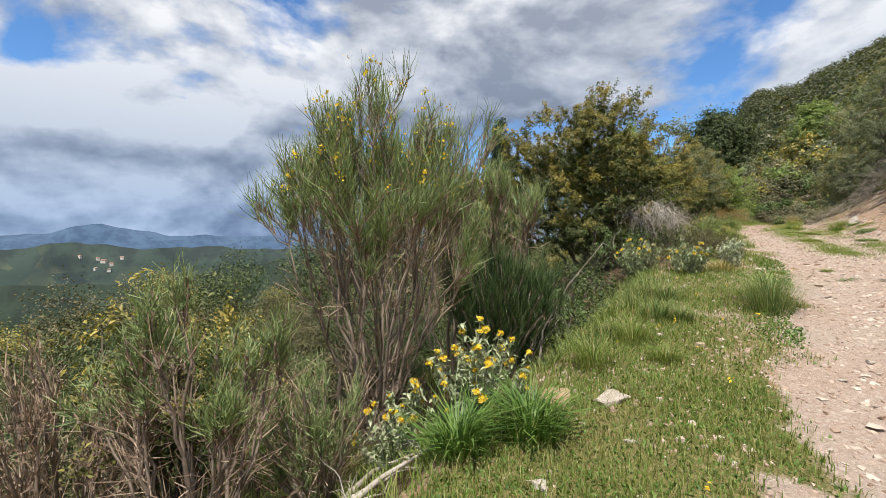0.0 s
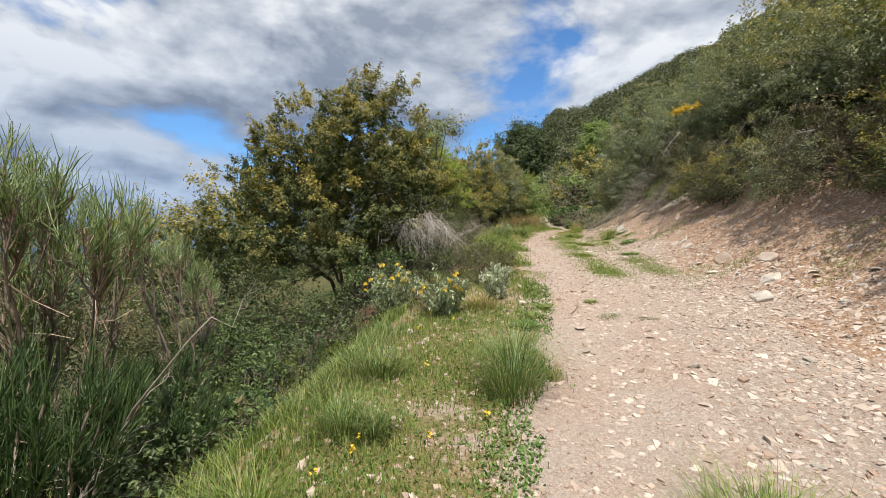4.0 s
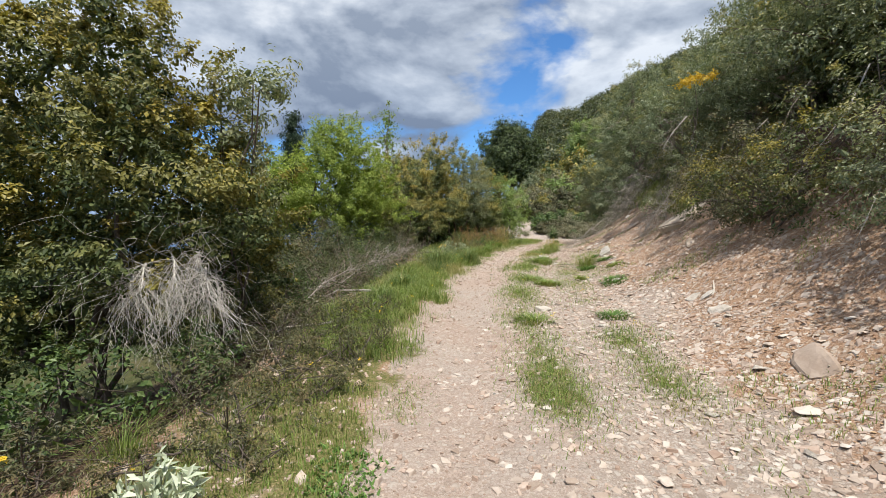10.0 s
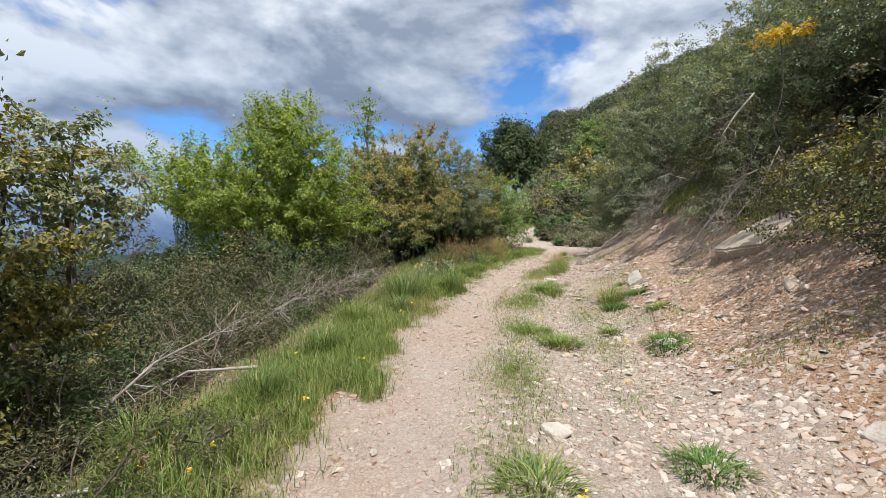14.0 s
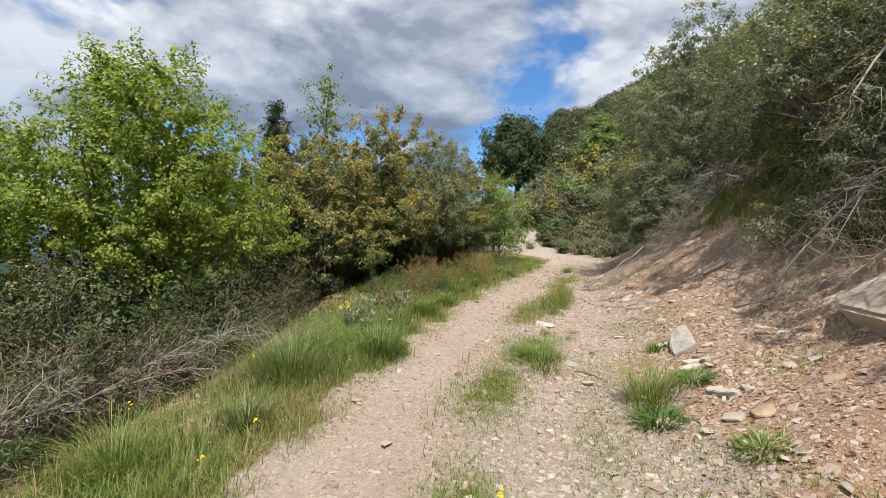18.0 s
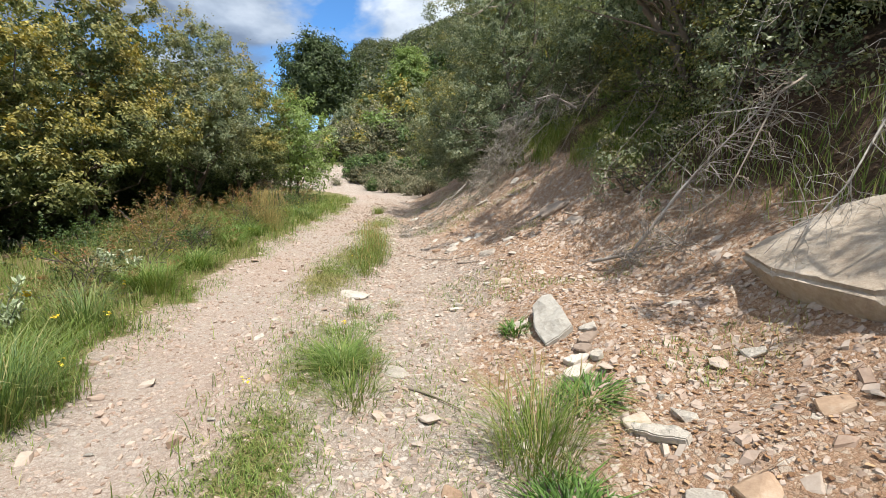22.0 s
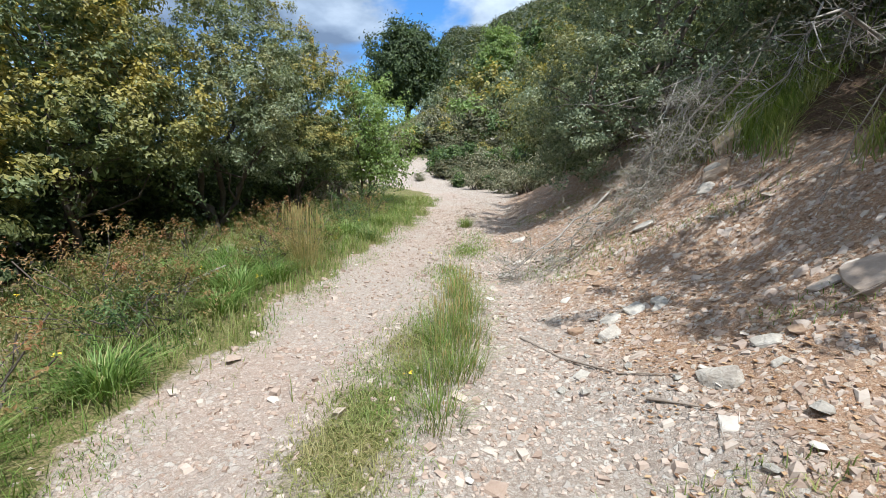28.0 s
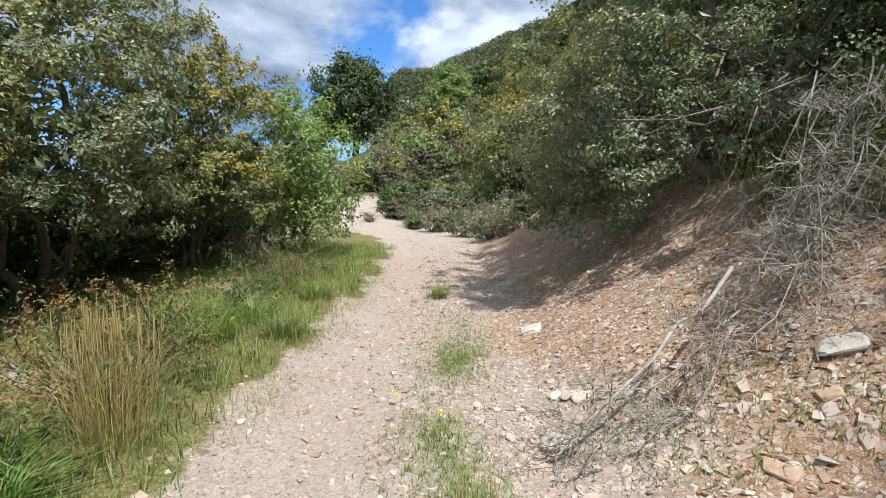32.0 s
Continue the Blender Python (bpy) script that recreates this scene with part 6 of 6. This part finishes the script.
turf(34000, -2.0, .4, .5, 11.5, .075, .6, .006, GRASS, "short grazed turf on the verge")
turf(8000, -2.0, .4, .5, 9, .03, 1.2, .02, CLOVER, "low clover in the turf")
turf(5000, -2.5, -1.2, 2.5, 9.2, .17, .8, .006, RUSH, "tall dark grass along the lip of the slope", lambda u, ed, sc, x, y: step(-.25, .1, ed) * step(.9, .3, ed) * (wob(x, y, 2.2, .8) > -.2))
turf(3000, -.75, .15, 5.5, 10.6, .03, 1.4, .02, CLOVER, "low green weeds along the track edge", lambda u, ed, sc, x, y: step(.12, .0, u) * step(-.45, -.25, u) * (wob(x, y, 2.9, 1.7) > -.15))
turf(7000, -2.2, 1.0, 11, 32, .045, 1.3, .0045, GRASS, "short grass straggling into the edge of the track", lambda u, ed, sc, x, y: np.exp(-((u - .02) / .17) ** 2) * np.clip(.4 + .9 * wob(x, y, 3.7, 1.1), 0, 1))
turf(24000, -4.0, -.6, 12, 21, .165, .9, .006, GRASS, "long green grass along the verge")
turf(22000, -5.2, -.8, 20, 36, .18, .8, .007, GRASS, "long green grass along the verge under the hedge")
turf(25000, -.8, 2.6, 10, 34, .055, 1.3, .0055, GRASS, "sparse grass on the crown of the track", lambda u, ed, sc, x, y: np.clip(grass_cover(u, ed, sc, x, y), 0, 1) ** 1.5 * step(.7, .9, u))
turf(7000, .8, 4.5, 9, 30, .06, 1.1, .006, GRASS, "thin weeds on the scree", lambda u, ed, sc, x, y: step(-.6, .3, sc) * step(2.5, 1.6, sc) * (wob(x, y, 2.7, 3.3) > .3))
turf(24000, -7, -1.2, -1, 9, .2, .7, .007, GRASS, "tall grass on the slope below the verge", lambda u, ed, sc, x, y: step(-.35, .15, ed) * (.35 + .65 * (wob(x, y, 1.6, 1.2) > 0)) * (1 - .6 * step(1.5, 4, ed)))
turf(6000, 3.0, 4.6, 22.6, 27.5, .34, 1.3, .008, GRASS, "long green grass hanging over the bank", lambda u, ed, sc, x, y: step(2.2, 2.6, sc) * step(3.6, 3.0, sc) * (wob(x, y, 1.9, 2) > -.3))
turf(9000, 2.6, 6.5, 16, 30, .3, .7, .008, GRASS, "green grass on top of the bank", lambda u, ed, sc, x, y: step(2.2, 2.7, sc) * (wob(x, y, 1.3, 5) > -.1))
x, y = scatter(90, -4, 2.6, 1, 33, lambda u, ed, sc, x, y: np.clip(grass_cover(u, ed, sc, x, y), 0, 1))
p = np.repeat(np.stack([x, y, height(x, y) + np.where(y > 10.5, .2, .08)], -1), 6, 0) + rng.normal(0, .012, (540, 3))
tagged(new("wildflowers", leaf_mesh("wildflowers", p, np.tile(np.array([[0, 0, 2.0]]), (540, 1)), .026, .8, rng, YELLOW)), "scattered small yellow wildflowers in the grass", "flowers", kind="stuff")

# ---- hillside and far trees: a few kinds, set out again and again ----
def prototype(seed, material, name, label, r=1.0, tall=1.0, dense=4.5, leaves=14, size=.21):
    g = np.random.default_rng(seed)
    t = thing(name, 0, 0, -400, label, "tree", "bushes on the hillside")
    blobs = [((0, 0, .75 * tall), (.95, .95, .75 * tall)), ((g.uniform(-.4, .4), g.uniform(-.4, .4), 1.25 * tall), (.6, .6, .45 * tall)), ((.55, g.uniform(-.4, .4), .6), (.6, .6, .5)), ((-.5, g.uniform(-.5, .5), .65), (.6, .6, .55))]
    me, c = crown_mesh("crown", blobs, material, g, dense, leaves, .32, size, .62, inner=50)
    tagged(part("crown", me, t), kind="stuff")
    tagged(part("branchwork", tube_mesh("branchwork", [limb((0, 0, -.3), c[g.integers(len(c))] * .8, .06, .02, g, 4) for _ in range(5)], BARK, 4), t), kind="stuff")
    return t


PROTOS = [prototype(s, m, n, l) for s, m, n, l in ((1, DARK, "hillside_oak", "dark evergreen bush on the hillside"), (2, OAK, "hillside_oak", "green evergreen bush on the hillside"), (3, OCHRE, "hillside_oak", "ochre-tinged bush on the hillside"), (4, KERMES, "hillside_oak", "dark bush with yellow new growth on the hillside"), (5, BRAMBLE, "hillside_shrub", "mid-green shrub on the hillside"))]
HILL = [prototype(s, m, "hillside_oak", l, dense=11, leaves=40, size=.085) for s, m, l in ((21, DARK, "grey-green evergreen bush above the bank"), (22, OAK, "green evergreen bush above the bank"), (23, OCHRE, "ochre-tinged bush above the bank"), (24, KERMES, "dark bush with yellow new growth above the bank"))]
GREY = prototype(12, GREYSCRUB, "slope_scrub", "pale grey-green scrub beyond the bend", leaves=16, size=.14)
HEATHER = prototype(6, HEATH, "slope_scrub", "low brownish scrub on the open slope", leaves=16, size=.2)
FINE = [prototype(8, HEATH, "slope_scrub", "low brownish scrub on the slope below the path", dense=10, leaves=40, size=.055), prototype(9, DEEP, "slope_scrub", "dark green scrub on the slope below the path", dense=10, leaves=40, size=.055), prototype(10, OCHRE, "slope_scrub", "yellowish scrub on the slope below the path", dense=9, leaves=36, size=.06)]
PALETREE = prototype(7, PALE, "pale_tree", "pale green tree in new leaf on the hillside")


def plant(proto, x, y, s, tall=1.0, lift=0.0):
    return copy_thing(proto, Matrix.Translation((x, y, hz(x, y) - .15 * s + lift)) @ Matrix.Rotation(rng.uniform(0, 6.28), 4, "Z") @ Matrix.Diagonal((s, s, s * tall, 1)))


def grove(n, x0, x1, y0, y1, smin, smax, apart, kinds, keep):
    """n bushes spread by chance, none closer than apart times their size."""
    done = []
    for _ in range(n * 30):
        if len(done) >= n:
            break
        x, y = rng.uniform(x0, x1), rng.uniform(y0, y1)
        s = rng.uniform(smin, smax)
        if keep(x, y) and all((x - a) ** 2 + (y - b) ** 2 > (apart * (s + c)) ** 2 for a, b, c in done):
            done.append((x, y, s))
            plant(kinds[int(rng.integers(len(kinds)))], x, y, s, rng.uniform(.8, 1.25))


def far_wood(n, x0, x1, y0, y1, keep):
    """The far hillside's wood: lumpy crowns too many to count."""
    pts, out = [], []
    while n > 0:
        x, y = rng.uniform(x0, x1), rng.uniform(y0, y1)
        if not keep(x, y):
            continue
        n -= 1
        r = rng.uniform(2.0, 3.8)
        d = unit(rng.normal(0, 1, (120, 3)) + np.array([0, 0, .5]))
        pts.append(np.array([x, y, hz(x, y) + r * .5]) + d * r * np.array([1, 1, .9]) * rng.uniform(.6, 1.05, (120, 1)))
        out.append(d)
    tagged(new("far_wood", leaf_mesh("far_wood", np.concatenate(pts), np.concatenate(out), .68, .75, rng, FARLEAF)), "evergreen wood covering the far hillside", "wood", kind="stuff")


# leaf tones lifted slightly towards grey-green, distance haze put into the colour
FARLEAF = leaf_material("hazed_far_leaf", [(0, (.045, .06, .032)), (.5, (.08, .10, .048)), (.9, (.13, .14, .062)), (1, (.2, .17, .07))], None)
far_wood(1150, 20, 260, -20, 330, lambda x, y: x > 50 or y > 95 or rng.random() < .3)
far_wood(480, -30, 40, 84, 240, lambda x, y: x > 1 - .11 * (y - 10) + 2.5 * math.sin(y * .21) + rng.uniform(-3, 3))
grove(40, 6.5, 16, 3, 40, 1.3, 2.2, .62, HILL, lambda x, y: True)
grove(130, 2.5, 60, 38, 110, 1.3, 2.3, .6, HILL + PROTOS[4:], lambda x, y: x > 4.5)
grove(26, 14, 50, 10, 60, 2.4, 4.2, .62, HILL, lambda x, y: True)
grove(36, -28, 4, 64, 100, 1.3, 2.2, .6, PROTOS, lambda x, y: x > 1.5 - .1 * (y - 64))
grove(46, -4, 6, 34.5, 47, .3, .62, .62, [HEATHER, PROTOS[4], GREY, GREY], lambda x, y: x - float(along(TRACK_X, y)) > 2.9)
grove(80, -3, 6, 46, 64, .45, .95, .7, [HEATHER, GREY, GREY, PROTOS[2], PROTOS[4]], lambda x, y: True)
grove(60, -9, 6, 52, 76, .7, 1.4, .6, PROTOS + [HEATHER, GREY, GREY], lambda x, y: x > -5 or y < 60)
grove(14, 2.2, 5, 35, 46, .35, .7, .7, [HEATHER, GREY], lambda x, y: True)
grove(14, -16, -7, 34, 60, 1.4, 2.2, .6, PROTOS, lambda x, y: x < -8 - (y - 34) * .2)
grove(20, -17, -7, -6, 45, .6, 1.2, .7, FINE, lambda x, y: not (-9 < x and 10 < y < 14))
grove(50, -48, -17, -6, 45, 1.1, 2.2, .7, FINE, lambda x, y: True)
grove(60, -14, -4.4, -3, 11, .45, .85, .5, FINE[:2], lambda x, y: True)
bush("round_oak", -8.4, 75, [(0, 0, 14.4, 3.8, 3.8, 3.6), (.4, -.3, 16.6, 2.4, 2.4, 1.6), (-.4, -.4, 12.0, 3.4, 3.4, 2.4)], DEEP, "big round dark oak on the skyline", 610, "tree", per_m2=2.4, leaves=40, spread_r=.8, size=.34, trunk_r=.25)
bush("pale_tree", 2.0, 74, [(0, 0, 14.0, 2.0, 2.0, 2.6), (.3, 0, 16.6, 1.3, 1.3, 1.3)], PALE, "pale green tree in new leaf on the hillside", 611, "tree", per_m2=3, leaves=40, spread_r=.7, size=.28, trunk_r=.2)
plant(PALETREE, -.5, 60, 1.6, 1.0)
for t in [*PROTOS, *HILL, *FINE, GREY, HEATHER, PALETREE]:
    for o in (*t.children_recursive, t):
        bpy.data.objects.remove(o)


def cypress(x, y, tall, seed):
    g = np.random.default_rng(seed)
    b = hz(x, y)
    t = thing("cypress", x, y, b, "slender dark cypress far down the slope", "tree", "cypresses")
    n = 4200
    s = g.random(n)
    a = g.uniform(0, 6.28, n)
    r = tall * .075 * np.sin(np.pi * np.clip(s * .93 + .07, 0, 1)) ** .6 * g.uniform(.7, 1.1, n)
    at = np.stack([np.cos(a) * r, np.sin(a) * r, s * tall], -1)
    tagged(part("crown", leaf_mesh("crown", at, np.stack([np.cos(a), np.sin(a), np.full(n, .3)], -1), .32, .35, g, CYPRESS, droop=-.8), t), kind="stuff")
    part("trunk", tube_mesh("trunk", [[((0, 0, -.5), .2), ((0, 0, tall * .6), .08)]], BARK, 5), t)


for k, (x, y, top) in enumerate([(-37, 48.5, 11.9), (-38.5, 48, 10.8), (-34.6, 49.5, 10.6), (-33.6, 50.4, 9.6), (-31.5, 51, 10.5)]):
    cypress(x, y, top - hz(x, y), 300 + k)
bush("fir_tree", -37, 62.6, [(0, 0, 6, 2.4, 2.4, 4.2), (0, 0, 11.5, 1.8, 1.8, 3.4), (0, 0, 15.5, 1.1, 1.1, 2.6), (0, 0, 18.5, .5, .5, 1.3)], CYPRESS, "tall dark fir behind the bushes", 320, "tree", per_m2=2.5, leaves=40, spread_r=.7, size=.4, slim=.3, trunk_r=.15)

# a hamlet on the wooded hill across the valley
def far_house(x, y, z, w, turn, label):
    t = thing("house", x, y, z, label, "house", "hamlet across the valley", turn)
    for nm, pts, mt in (("wall", [(a * w * .5, b * w * .35, c) for c in (-4, 5) for b in (-1, 1) for a in (-1, 1)], PLASTER), ("roof", [(a * w * .56, b * w * .42, 5.02) for b in (-1, 1) for a in (-1, 1)] + [(a * w * .5, 0, 7.4) for a in (-1, 1)], ROOFTILE)):
        bm = bmesh.new()
        for q in pts:
            bm.verts.new(q)
        bmesh.ops.convex_hull(bm, input=bm.verts)
        me = bpy.data.meshes.new(nm)
        bm.to_mesh(me)
        bm.free()
        me.materials.append(mt)
        part(nm, me, t)


PLASTER = solid_material("pale_plaster", [(.3, (.55, .52, .47)), (.7, (.75, .73, .69))], .4)
ROOFTILE = solid_material("clay_roof", [(.3, (.28, .16, .11)), (.7, (.42, .27, .19))], .6)
hill_side = BVHTree.FromObject(mid_ridge, bpy.context.evaluated_depsgraph_get())
for k, (bearing, dip, w) in enumerate([(75.4, .050, 10), (74.9, .055, 15), (74.3, .061, 9), (75.6, .068, 8), (74.5, .071, 14), (76.8, .046, 8), (73.4, .050, 9)]):
    b = radians(bearing)
    at, _, _, _ = hill_side.ray_cast(Vector((0, 0, 1.6)), Vector((-math.sin(b), math.cos(b), -dip)).normalized())
    if at:
        far_house(at.x, at.y, at.z, w, k * .7, "pale house with a clay roof on the far hill")

# single stones bedded in the track and at the foot of the bank
STONES = [stone_mesh("stone", np.random.default_rng(800 + k), 13, (.22, .3, .4)[k % 3], (GRAVEL, ROCK, CHIP, ROCK)[k % 4]) for k in range(12)]
x, y = scatter(300, -1.8, 4.2, 3.5, 27, lambda u, ed, sc, x, y: bare(u, ed, sc, x, y) * np.clip(.1 + .9 * np.exp(-((sc - .3) / .9) ** 2), 0, 1))
for k, (sx, sy) in enumerate(zip(x, y)):
    ob = new("stone", STONES[k % 12])
    s = min(.2, float(rng.lognormal(math.log(.09), .35)))
    ob.parent = ground
    ob.location, ob.scale = (sx, sy, hz(sx, sy) + .012 * s / .1), (s, s, s)
    ob.rotation_euler = (rng.normal(0, .12), rng.normal(0, .12), rng.uniform(0, 6.28))
